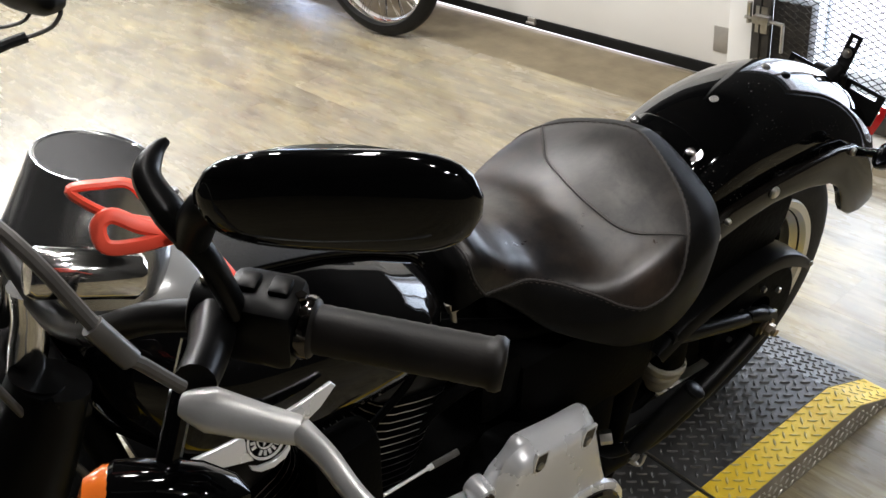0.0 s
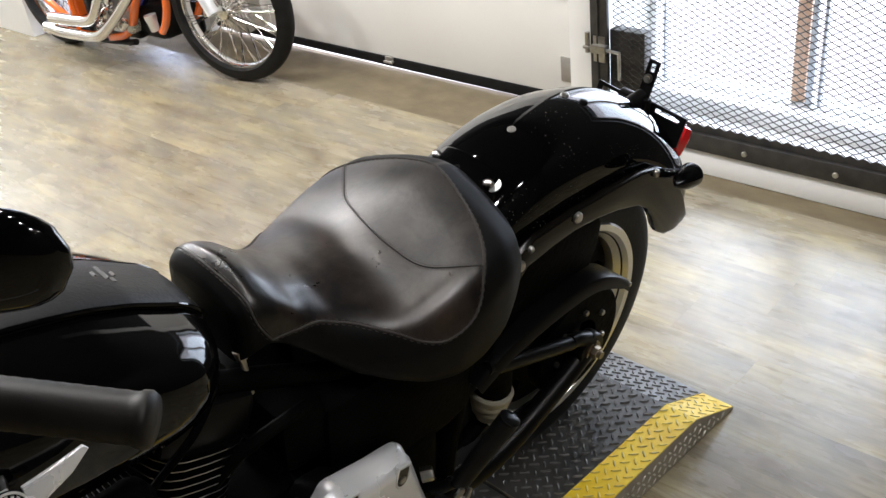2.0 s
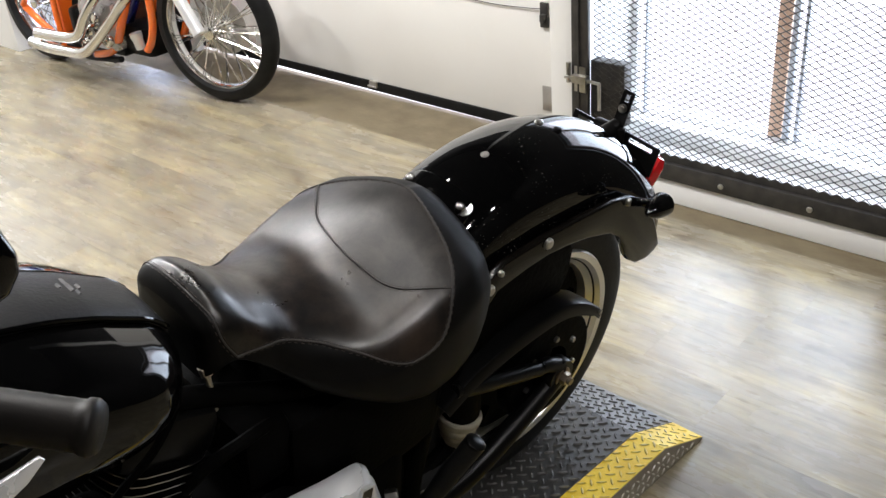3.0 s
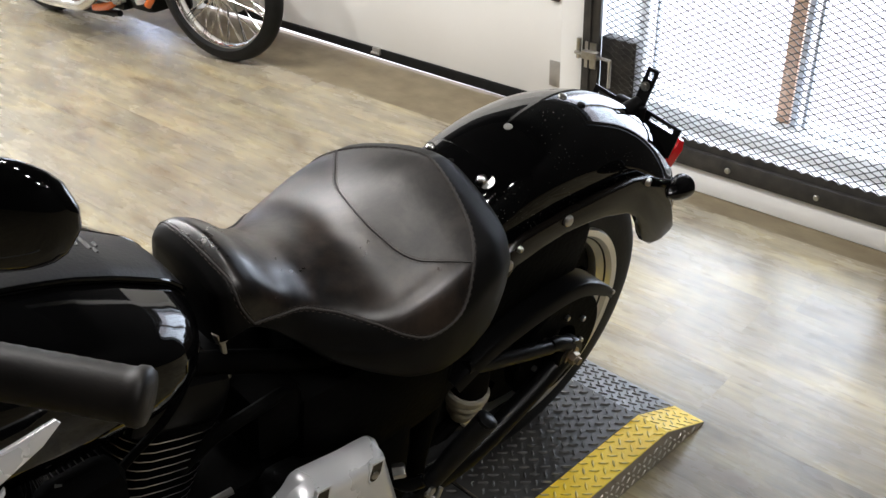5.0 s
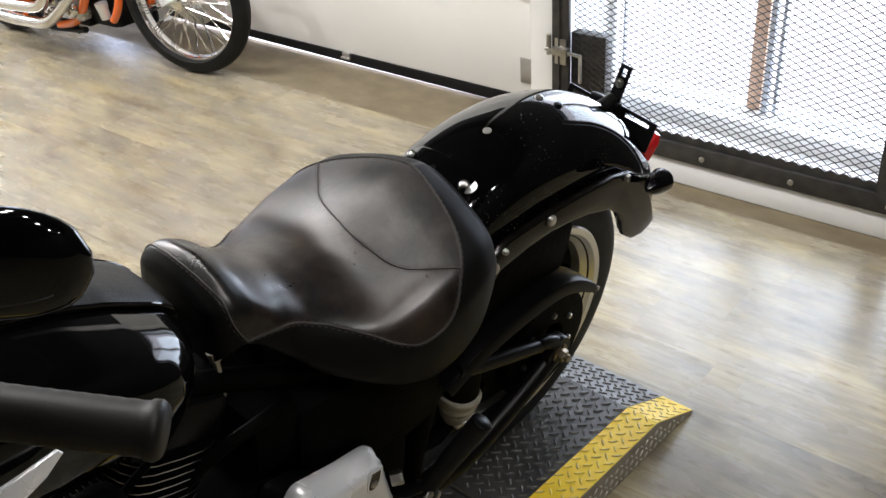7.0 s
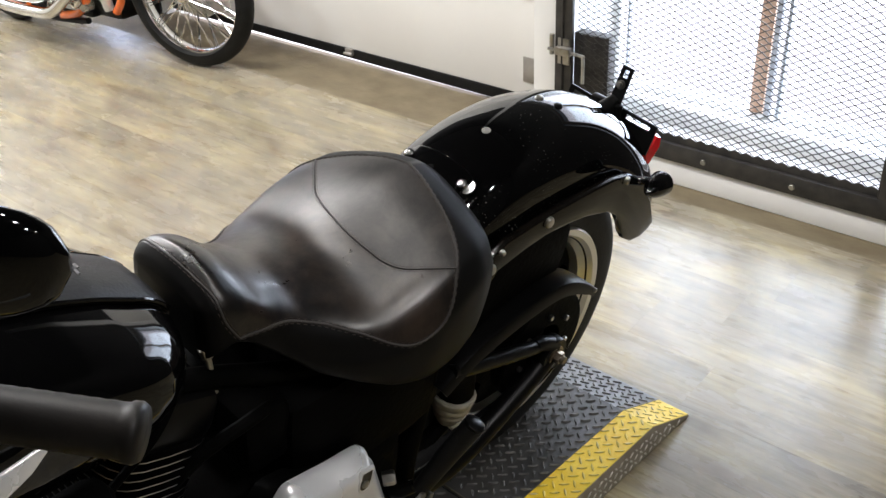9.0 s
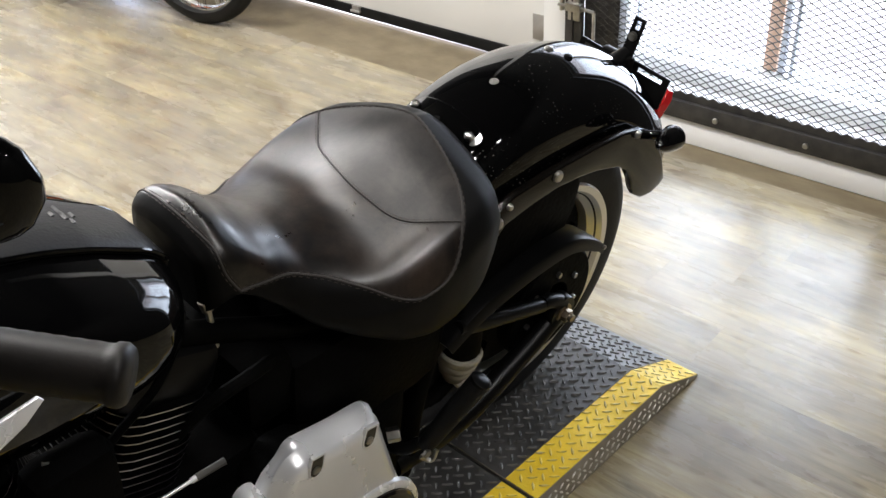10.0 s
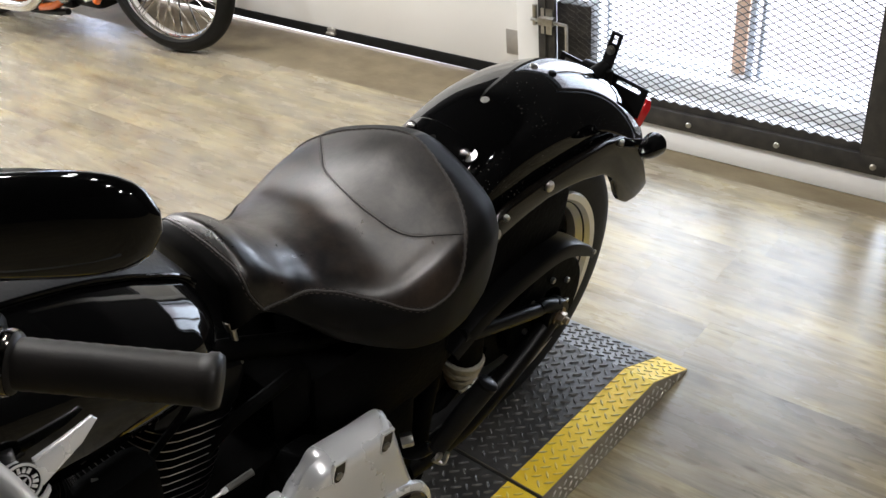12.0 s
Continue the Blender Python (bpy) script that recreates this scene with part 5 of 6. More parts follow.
def primary():
    cx, cz = -0.72, 0.30
    bm = cast_plate(fresh(), PRIM, ((0.004, -0.160), (0.002, -0.168), (0.004, -0.175), (0.009, -0.182), (0.016, -0.1865), (0.024, -0.188)))
    p = part("primary_cover", bm, ALU, bike, "silver cast primary cover", sharp=40)
    bm = cast_plate(fresh(), LOBE, ((-0.010, -0.183), (-0.004, -0.190), (0.0, -0.197), (0.004, -0.2025), (0.010, -0.2065), (0.017, -0.208)))
    part("raised_lobe", bm, ALU, p, sharp=50)
    bm = fresh()
    skin(bm, [[V(cx + (x - cx) * s, y, cz + (z - cz) * s) for x, z in smooth_outline(PRIM)] for s, y in ((0.84, -0.112), (0.93, -0.1605))])
    bmesh.ops.recalc_face_normals(bm, faces=bm.faces)
    part("inner_primary", bm, DEEP, p, "black inner primary case")
    # derby cover in its raised collar
    bm = fresh()
    lathe(bm, [(0.122, -0.204), (0.120, -0.212), (0.114, -0.216), (0.108, -0.216), (0.107, -0.208)], (-0.556, 0, 0.196), (0, 1, 0), 64)
    part("derby_collar", bm, ALU, p, sharp=40)
    bm = fresh()
    lathe(bm, [(0.107, -0.210), (0.107, -0.219), (0.103, -0.223), (0.084, -0.2245), (0.080, -0.221), (0.030, -0.2215), (0.002, -0.222)], (-0.556, 0, 0.196), (0, 1, 0), 56)
    derby = part("derby_cover", bm, DERBY, p, "dark polished round cover", sharp=30)
    bm = fresh()
    lathe(bm, [(0.0780, -0.2210), (0.0780, -0.2226), (0.0796, -0.2226), (0.0796, -0.2210)], (-0.556, 0, 0.196), (0, 1, 0), 48, close=True)
    part("inlay_ring", bm, ALU_DULL, derby, "thin silver ring")
    for k in range(5):
        a = 2 * math.pi * k / 5 + 0.35
        bm = fresh()
        bolt(bm, (-0.556 + 0.094 * math.cos(a), -0.2230, 0.196 + 0.094 * math.sin(a)), (0, -1, 0), 0.006, 0.005, 10)
        part("cover_screw", bm, STEEL, derby)
    # round-bottomed screw pockets along the top edge, each with a raised rim, a screw and a flat dark inset painted as
    # its shaded depth
    for x, z, a in ((-0.553, 0.456, 12), (-0.654, 0.476, 10)):
        m = Matrix.Translation((x, -0.2085, z)) @ Matrix.Rotation(radians(a), 4, "Y")
        shape = [(-0.0105, 0.020), (0.0105, 0.020), (0.0115, 0.0), (0.0095, -0.011), (0.005, -0.0165), (0.0, -0.018), (-0.005, -0.0165), (-0.0095, -0.011), (-0.0115, 0.0)]
        rings = [[m @ V(px * k, y, pz * k) for px, pz in shape] for k, y in ((1.24, 0.004), (1.20, -0.0015), (1.05, -0.0022), (0.96, -0.0008))]
        bm = fresh()
        skin(bm, rings)
        bmesh.ops.recalc_face_normals(bm, faces=bm.faces)
        f = part("screw_pocket", bm, ALU, p, sharp=60)
        bm = fresh()
        skin(bm, [[m @ V(px * k, y, pz * k) for px, pz in shape] for k, y in ((0.95, -0.0006), (0.93, -0.0014))])
        bmesh.ops.recalc_face_normals(bm, faces=bm.faces)
        part("recess_shade", bm, DERBY, f)
        bm = fresh()
        bolt(bm, m @ V(-0.001, -0.001, -0.003), (0, -1, 0), 0.0068, 0.0035, 12)
        part("cap_screw", bm, STEEL, f)
    # bolt bosses standing on the forward edge
    for x, z in ((-0.749, 0.464), (-0.876, 0.460), (-0.975, 0.452)):
        bm = fresh()
        lathe(bm, [(0.018, 0.0), (0.0175, 0.028), (0.0155, 0.034), (0.011, 0.035)], (x, -0.166, z), (0, -1, 0), 24)
        box(bm, (x - 0.017, -0.188, z - 0.028), (x + 0.017, -0.166, z), 0.007)
        boss = part("bolt_boss", bm, ALU, p)
        bm = fresh()
        lathe(bm, [(0.0095, 0), (0.0095, 0.005), (0.0065, 0.006), (0.0055, 0.002), (0.001, 0.002)], (x, -0.200, z), (0, -1, 0), 16)
        part("socket_screw", bm, DERBY, boss)
    bm = fresh()
    bolt(bm, (-0.486, -0.180, 0.378), (0.75, -0.6, 0.2), 0.0125, 0.020)
    part("side_nut", bm, STEEL, p)
    return p


def smooth_outline(pts):
    loop = [V(x, 0, z) for x, z in pts]
    out = []
    n = len(loop)
    for i in range(n):
        a, b, c, d = loop[i - 1], loop[i], loop[(i + 1) % n], loop[(i + 2) % n]
        for s in range(3):
            t = s / 3
            p = 0.5 * ((2 * b) + (c - a) * t + (2 * a - 5 * b + 4 * c - d) * t * t + (3 * b - a - 3 * c + d) * t ** 3)
            out.append((p.x, p.z))
    return out


primary()

# horn cover with winged medallion between the cylinders; lettering as plain bars
horn = part("horn_cover", box(fresh(), (-1.012, -0.186, 0.515), (-0.905, -0.125, 0.722), 0.026), DEEP, bike, "dull black upright horn cover")
# the badge sits on the tank's flank
MED = Matrix.Translation((-1.065, -0.190, 0.834)) @ Matrix.Rotation(radians(-20), 4, "X")
bm = fresh()
wing = [(0.020, 0.016), (0.050, 0.018), (0.089, 0.022), (0.093, 0.016), (0.069, 0.001), (0.018, -0.016)]
prism(bm, [MED @ V(x, 0, z) for x, z in wing], MED.to_3x3() @ V(0, -0.006, 0), 0.0015)
prism(bm, [MED @ V(-x, 0, z) for x, z in reversed(wing)], MED.to_3x3() @ V(0, -0.006, 0), 0.0015)
box(bm, (-0.012, -0.002, -0.012), (0.012, 0.030, 0.012), 0.002, MED)
BADGE = MED @ Matrix.Diagonal((0.50, 0.60, 0.50, 1))
medal = part("medallion", bm, ALU, bike, "cast winged medallion")
bm = fresh()
lathe(bm, [(0.001, 0.0), (0.0202, 0.0), (0.0217, 0.003), (0.0217, 0.0066), (0.0196, 0.0078), (0.0186, 0.0056), (0.0, 0.0056)], BADGE @ V(0, 0, 0), BADGE.to_3x3() @ V(0, -1, 0), 40)
part("disc", bm, DEEP, medal, "black disc")
bm = fresh()
lathe(bm, [(0.0190, 0.0054), (0.0190, 0.0080), (0.0216, 0.0080), (0.0216, 0.0054)], BADGE @ V(0, 0, 0), BADGE.to_3x3() @ V(0, -1, 0), 40, close=True)
lathe(bm, [(0.0082, 0.0054), (0.0082, 0.0074), (0.0097, 0.0074), (0.0097, 0.0054)], BADGE @ V(0, 0, 0), BADGE.to_3x3() @ V(0, -1, 0), 32, close=True)
star = []
for k in range(10):
    a, r = math.pi / 2 + math.pi * k / 5, 0.0145 if k % 2 == 0 else 0.006
    star.append(BADGE @ V(r * math.cos(a), -0.009, r * math.sin(a)))
prism(bm, star, BADGE.to_3x3() @ V(0, -0.003, 0))
for k in range(16):
    a = math.pi * (0.10 + 1.8 * k / 15) + 0.3
    if k == 8:
        continue
    m = BADGE @ Matrix.Translation((0.0285 * math.cos(a), -0.009, 0.0285 * math.sin(a))) @ Matrix.Rotation(-a + math.pi / 2, 4, "Y")
    box(bm, (-0.0030, -0.003, -0.0055), (0.0030, 0, 0.0055), 0.0, m)
part("raised_relief", bm, ALU, medal, "raised silver ring, star and bars")
bm = fresh()
prism(bm, [BADGE @ V(x, 0, z) for x, z in ((-0.048, -0.040), (-0.030, -0.052), (0.0, -0.057), (0.030, -0.052), (0.048, -0.040), (0.046, -0.052), (0.030, -0.066), (0.0, -0.072), (-0.030, -0.066), (-0.046, -0.052))],
      BADGE.to_3x3() @ V(0, -0.009, 0), 0.001)
part("scroll", bm, ALU, medal)

# dipstick rod, spark plug bolts, coil, hoses
bm = fresh()
tube(bm, [(-0.930, -0.128, 0.508), (-0.800, -0.132, 0.508)], 0.0027, 8)
tube(bm, [(-0.804, -0.132, 0.508), (-0.796, -0.132, 0.508)], 0.0045, 10)
rod = part("shift_rod", bm, ALU, bike, "silver rod with threaded end")
part("rod_end", tube(fresh(), [(-0.796, -0.132, 0.508), (-0.752, -0.135, 0.508)], 0.0052, 10), SHEATH, rod, "dark rubber end")
bm = fresh()
tube(bm, [(-0.715, -0.068, 0.735), (-0.712, -0.070, 0.720)], 0.009, 10)
tube(bm, [(-0.712, -0.070, 0.720), (-0.712, -0.080, 0.660)], 0.0045, 8)
part("tank_bolt", bm, STEEL, bike, "bright tank mounting bolt")
bm = fresh()
bolt(bm, (-0.977, -0.150, 0.714), (-0.3, -0.8, 0.5), 0.007, 0.009)
part("engine_bolt", bm, STEEL, bike)
bm = fresh()
tube(bm, [(-0.78, -0.10, 0.72), (-0.83, -0.125, 0.70), (-0.90, -0.13, 0.66), (-0.93, -0.13, 0.60)], 0.006, 8)
tube(bm, [(-0.62, -0.10, 0.60), (-0.69, -0.12, 0.62), (-0.76, -0.11, 0.60), (-0.80, -0.09, 0.55)], 0.010, 10)
part("hose", bm, DEEP, bike, "black rubber hose")
bm = fresh()
box(bm, (-0.700, -0.125, 0.50), (-0.615, 0.10, 0.62), 0.02)
part("coil_cover", bm, DEEP, bike)
bm = fresh()
box(bm, (-0.560, -0.150, 0.110), (-0.405, 0.150, 0.430), 0.03)
box(bm, (-0.420, -0.120, 0.150), (-0.330, 0.120, 0.330), 0.03)
part("frame_casting", bm, DEEP, bike, "dull black frame casting behind the primary cover")

# oil tank, frame tubes, rear shock bellows, foot pegs, stand
bm = fresh()
box(bm, (-0.640, -0.145, 0.360), (-0.300, 0.145, 0.605), 0.05)
part("oil_tank", bm, DEEP, bike, "black oil tank under the seat")


def frame_side(s):
    bm = fresh()
    tube(bm, [(-1.18, s * 0.03, 0.92), (-1.00, s * 0.055, 0.80), (-0.75, s * 0.07, 0.70), (-0.55, s * 0.09, 0.610), (-0.32, s * 0.10, 0.590), (-0.20, s * 0.10, 0.610)], 0.017, 12)
    tube(bm, [(-1.20, s * 0.035, 0.86), (-1.17, s * 0.09, 0.60), (-1.12, s * 0.12, 0.30), (-1.02, s * 0.12, 0.145), (-0.60, s * 0.12, 0.13), (-0.42, s * 0.14, 0.16), (-0.37, s * 0.125, 0.30), (-0.33, s * 0.12, 0.48),
              (-0.30, s * 0.10, 0.59)], 0.018, 12)
    part("frame_rail", bm, DEEP, bike, "dull black frame tube")


both(frame_side)
bm = fresh()
lathe(bm, [(0.010, -0.050), (0.020, -0.044), (0.026, -0.030), (0.031, -0.024), (0.0335, -0.014), (0.0325, -0.010), (0.037, -0.004), (0.039, 0.006), (0.038, 0.010), (0.0415, 0.016), (0.0425, 0.026), (0.040, 0.030), (0.030, 0.031)],
      (-0.228, -0.097, 0.302), (0.10, -0.05, 1.0), 28)
part("shock_bellows", bm, SPRING_MAT, bike, "ivory ribbed bellows")
bm = fresh()
tube(bm, [(-0.46, -0.10, 0.20), (-0.30, -0.09, 0.225), (-0.24, -0.09, 0.25)], 0.016, 10)
tube(bm, [(-0.224, -0.098, 0.334), (-0.232, -0.098, 0.40), (-0.28, -0.098, 0.48)], 0.037, 16)
part("shock_rod", bm, DEEP, bike)


def peg(s):
    bm = fresh()
    tube(bm, [(-0.420, s * 0.205, 0.322), (-0.395, s * 0.224, 0.385), (-0.359, s * 0.250, 0.466)], [0.015, 0.0175, 0.0185], 18)
    pg = part("foot_peg", bm, RUBBER, bike, "black rubber passenger foot peg folded up")
    bm = fresh()
    lathe(bm, [(0.0185, -0.002), (0.0185, 0.003), (0.014, 0.006), (0.003, 0.007)], (-0.358, s * 0.2505, 0.468), (0.37, s * 0.26, 0.86), 18)
    part("end_cap", bm, SATIN, pg)
    bm = fresh()
    tube(bm, [(-0.425, s * 0.195, 0.322), (-0.44, s * 0.17, 0.300), (-0.44, s * 0.13, 0.285)], [0.011, 0.014, 0.018], 12)
    part("peg_mount", bm, SATIN, pg)
    bm = fresh()
    tube(bm, [(-0.412, s * 0.222, 0.318), (-0.424, s * 0.223, 0.302), (-0.436, s * 0.210, 0.310)], 0.0045, 8)
    bolt(bm, (-0.432, s * 0.216, 0.322), (0, s, 0), 0.009, 0.006)
    part("peg_clip", bm, STEEL, pg)


both(peg)
bm = fresh()
tube(bm, [(-0.86, -0.13, 0.125), (-0.80, -0.22, 0.085), (-0.72, -0.315, 0.030)], [0.015, 0.013, 0.012], 12)
tube(bm, [(-0.72, -0.31, 0.032), (-0.69, -0.335, 0.062), (-0.66, -0.345, 0.066)], 0.009, 10)
part("side_stand", bm, SATIN, bike, "satin black side stand")
bm = fresh()
for dy, z in ((0.17, 0.20), (0.17, 0.31)):
    tube(bm, [(-1.05, dy, 0.55 if z > 0.3 else 0.45), (-1.12, dy + 0.03, 0.40), (-1.02, dy + 0.03, z + 0.02), (-0.6, dy + 0.03, z), (0.30, dy + 0.03, z + 0.02)], [0.025, 0.026, 0.03, 0.042, 0.042], 18)
part("exhaust", bm, CHROME, bike, "chrome twin exhaust pipes")


# ---- front end: bars, controls, mirrors, speedometer, fork, wheel ----
bm = fresh()
lathe(bm, [(0.086, -0.115), (0.083, -0.085), (0.074, -0.055), (0.063, -0.015), (0.058, 0.004), (0.0565, 0.0075), (0.0545, 0.008), (0.0525, 0.0065)], (-1.107, 0.0, 1.097), (0.30, 0, 0.95), 48)
speedo = part("speedometer", bm, SPUN, bike, "chrome speedometer housing on the tank")
bm = fresh()
lathe(bm, [(0.048, 0.000), (0.030, 0.0025), (0.002, 0.0035)], (-1.107, 0.0, 1.097), (0.30, 0, 0.95), 40)
part("dial", bm, DIAL, speedo, "dial with the grey glass reflection in its colour")
bm = fresh()
lathe(bm, [(0.0530, 0.0068), (0.0515, 0.0062), (0.0490, 0.0030), (0.0465, 0.0014), (0.0470, -0.004), (0.0525, -0.004)], (-1.107, 0.0, 1.097), (0.30, 0, 0.95), 48, close=True)
part("bezel", bm, CHROME, speedo, "chrome bezel")
bm = fresh()
lathe(bm, [(0.0463, 0.0013), (0.0410, 0.0017), (0.0408, 0.0024), (0.0462, 0.0020)], (-1.107, 0.0, 1.097), (0.30, 0, 0.95), 48, close=True)
part("dial_ring", bm, DEEP, speedo, "black ring round the dial")
bm = fresh()
rings = []
for x, w, z in ((-1.185, 0.045, 0.945), (-1.165, 0.075, 0.985), (-1.11, 0.092, 1.010), (-1.06, 0.086, 1.000), (-1.035, 0.070, 0.980), (-1.02, 0.045, 0.955)):
    rings.append([V(x, w * math.cos(math.pi * k / 12), 0.93 + (z - 0.93) * math.sin(math.pi * k / 12)) for k in range(13)])
skin(bm, rings)
bmesh.ops.recalc_face_normals(bm, faces=bm.faces)
part("chrome_console", bm, SATIN_CHROME, bike, "polished chrome dash console", sharp=50)

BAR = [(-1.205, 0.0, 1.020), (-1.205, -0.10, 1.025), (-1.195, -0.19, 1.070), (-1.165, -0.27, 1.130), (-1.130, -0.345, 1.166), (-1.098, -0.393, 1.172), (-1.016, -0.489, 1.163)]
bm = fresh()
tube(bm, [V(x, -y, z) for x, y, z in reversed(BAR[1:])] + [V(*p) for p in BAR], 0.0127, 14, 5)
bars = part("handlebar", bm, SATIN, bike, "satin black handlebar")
for s in (-1, 1):
    bm = fresh()
    tube(bm, [(-1.235, s * 0.045, 0.93), (-1.215, s * 0.045, 0.985), (-1.205, s * 0.045, 1.022)], [0.020, 0.018, 0.022], 16)
    part("riser", bm, CHROME, bars, "chrome riser")
bm = fresh()
lathe(bm, [(0.004, -0.052), (0.020, -0.050), (0.024, -0.044), (0.024, 0.044), (0.020, 0.050), (0.004, 0.052)], (-1.166, -0.100, 1.056), (0.80, -0.15, -0.35), 26)
part("lock_barrel", bm, CHROME, bars, "chrome lock barrel")


def control(s):
    def S(x, y, z):
        return V(x, s * y, z)

    ax = (S(-1.016, 0.489, 1.163) - S(-1.098, 0.393, 1.172)).normalized()
    end = S(-1.015, 0.490, 1.163)
    L = 0.132
    prof = [(0.0135, -L - 0.004), (0.0205, -L - 0.002), (0.0205, -L + 0.004)]
    for k in range(24):
        h = -L + 0.006 + k * (L - 0.014) / 23
        prof.append((0.0172 + (0.0004 if k % 2 else 0.0), h))
    prof += [(0.0190, -0.006), (0.0192, -0.001), (0.0170, 0.0025), (0.004, 0.003)]
    grip = part("grip", lathe(fresh(), prof, end, ax, 28), GRIP_RUBBER, bars, "worn black rubber grip", sharp=60)
    bm = fresh()
    lathe(bm, [(0.0150, -0.004), (0.0215, -0.004), (0.0225, 0.0), (0.0215, 0.004), (0.0150, 0.004)], end - ax * (L + 0.001), ax, 24, close=True)
    for k in range(2):
        bolt(bm, end - ax * (L + 0.008) + V(0.004 - 0.012 * k, 0, 0.020), (0.2, 0, 1), 0.0048, 0.006)
    part("grip_collar", bm, DERBY, grip, "dark chrome grip collar with screws")
    at = end - ax * (L + 0.030)
    rot = ax.to_track_quat("X", "Z").to_matrix().to_4x4()
    house = part("switch_housing", box(fresh(), (-0.028, -0.024, -0.026), (0.026, 0.024, 0.028), 0.010, Matrix.Translation(at) @ rot), SATIN, bars, "satin black switch housing")
    bm = fresh()
    for k, dx in enumerate((-0.012, 0.010)):
        box(bm, (dx - 0.007, -0.005, 0.026), (dx + 0.007, 0.012, 0.032), 0.002, Matrix.Translation(at) @ rot)
    part("button", bm, SATIN, house)
    # perch, collar, lever
    bm = fresh()
    p0 = at - ax * 0.036
    lathe(bm, [(0.020, -0.014), (0.023, -0.012), (0.023, 0.012), (0.020, 0.014)], p0, ax, 20)
    tube(bm, [p0, S(-1.170, 0.385, 1.192), S(-1.192, 0.412, 1.200)], [0.018, 0.014, 0.013], 14)
    perch = part("lever_perch", bm, SATIN, bars, "satin black lever perch")
    bm = fresh()
    for k in range(2):
        bolt(bm, p0 + ax * (0.006 - 0.012 * k) + V(0.004, 0, 0.022), (0, 0, 1), 0.005, 0.006)
    part("clamp_screw", bm, STEEL, perch)
    bm = fresh()
    tube(bm, [S(-1.205, 0.416, 1.193), S(-1.193, 0.430, 1.192), S(-1.174, 0.450, 1.186), S(-1.156, 0.468, 1.181)], [0.007, 0.014, 0.0115, 0.0090], 14, 6, 0.55)
    tube(bm, [S(-1.156, 0.468, 1.181), S(-1.152, 0.490, 1.175), S(-1.150, 0.522, 1.165), S(-1.138, 0.570, 1.147), S(-1.126, 0.600, 1.137)], [0.0088, 0.0080, 0.0072, 0.0075, 0.0095], 12, 6, 0.7)
    part("clutch_lever" if s < 0 else "brake_lever", bm, LEVER, perch, "brushed silver hand lever")
    # cable with ferrule
    bm = fresh()
    tube(bm, [S(-1.204, 0.424, 1.214), S(-1.220, 0.418, 1.238), S(-1.232, 0.414, 1.258), S(-1.256, 0.375, 1.320), S(-1.285, 0.28, 1.330), S(-1.285, 0.16, 1.20), S(-1.275, 0.10, 1.00), S(-1.20, 0.10, 0.72)], 0.0042, 10, 6)
    cable = part("cable", bm, SHEATH, bars, "grey sheathed control cable")
    bm = fresh()
    tube(bm, [S(-1.226, 0.418, 1.246), S(-1.238, 0.408, 1.272)], 0.0068, 12)
    part("ferrule", bm, SHEATH, cable)
    # mirror on a curved stem
    bm = fresh()
    tube(bm, [S(-1.140, 0.368, 1.195), S(-1.152, 0.366, 1.245), S(-1.164, 0.352, 1.278), S(-1.166, 0.333, 1.294), S(-1.154, 0.320, 1.300), S(-1.143, 0.315, 1.302)], [0.010, 0.0105, 0.0130, 0.0105, 0.0060, 0.0025], 14, 6, 0.7)
    tube(bm, [S(-1.158, 0.362, 1.262), S(-1.154, 0.378, 1.290), S(-1.146, 0.392, 1.302)], 0.012, 12)
    stem = part("mirror_stem", bm, SATIN, bars, "gloss black mirror stem")
    a, b = S(-1.160, 0.386, 1.308), S(-1.034, 0.487, 1.303)
    d = (b - a).normalized()
    up = (S(0.30, 0.18, 0.93) - d * S(0.30, 0.18, 0.93).dot(d)).normalized()
    th = d.cross(up)
    rings = []
    for k in range(25):
        t = k / 24
        q = max(0.02, (1 - abs(2 * t - 1) ** 3.6)) ** 0.42
        h = 0.034 * q * (0.88 + 0.16 * t)
        ring = []
        for j in range(20):
            an = 2 * math.pi * j / 20
            ring.append(a + (b - a) * t + up * h * math.copysign(abs(math.sin(an)) ** 0.75, math.sin(an)) + th * 0.017 * q * math.cos(an))
        rings.append(ring)
    bm = fresh()
    skin(bm, rings)
    bmesh.ops.recalc_face_normals(bm, faces=bm.faces)
    mir = part("mirror_shell", bm, PAINT_BLACK, stem, "gloss black mirror shell", sharp=60)
    bm = fresh()
    face = -th if (-th).x > 0 else th
    rings = [[a + (b - a) * (0.5 + 0.44 * math.cos(2 * math.pi * j / 32)) + up * 0.027 * math.sin(2 * math.pi * j / 32) + face * e for j in range(32)] for e in (0.012, 0.0175)]
    skin(bm, rings)
    part("mirror_glass", bm, CHROME, mir, "mirror glass")
    # bullet signal under the bar
    c = S(-1.224, 0.374, 1.066)
    sx = S(-0.86, -0.42, 0.16).normalized()
    bm = fresh()
    lathe(bm, [(0.004, -0.062), (0.016, -0.052), (0.026, -0.030), (0.030, -0.004), (0.031, 0.020), (0.031, 0.030), (0.028, 0.034)], c, sx, 28)
    tube(bm, [c, S(-1.19, 0.35, 1.11), S(-1.16, 0.33, 1.150)], 0.009, 10)
    sig = part("front_signal", bm, PAINT_BLACK, bars, "gloss black bullet signal")
    bm = fresh()
    lathe(bm, [(0.0285, 0.028), (0.028, 0.038), (0.020, 0.050), (0.004, 0.055)], c, sx, 26)
    part("signal_lens", bm, AMBER, sig, "amber lens")


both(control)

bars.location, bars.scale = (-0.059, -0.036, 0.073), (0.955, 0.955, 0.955)

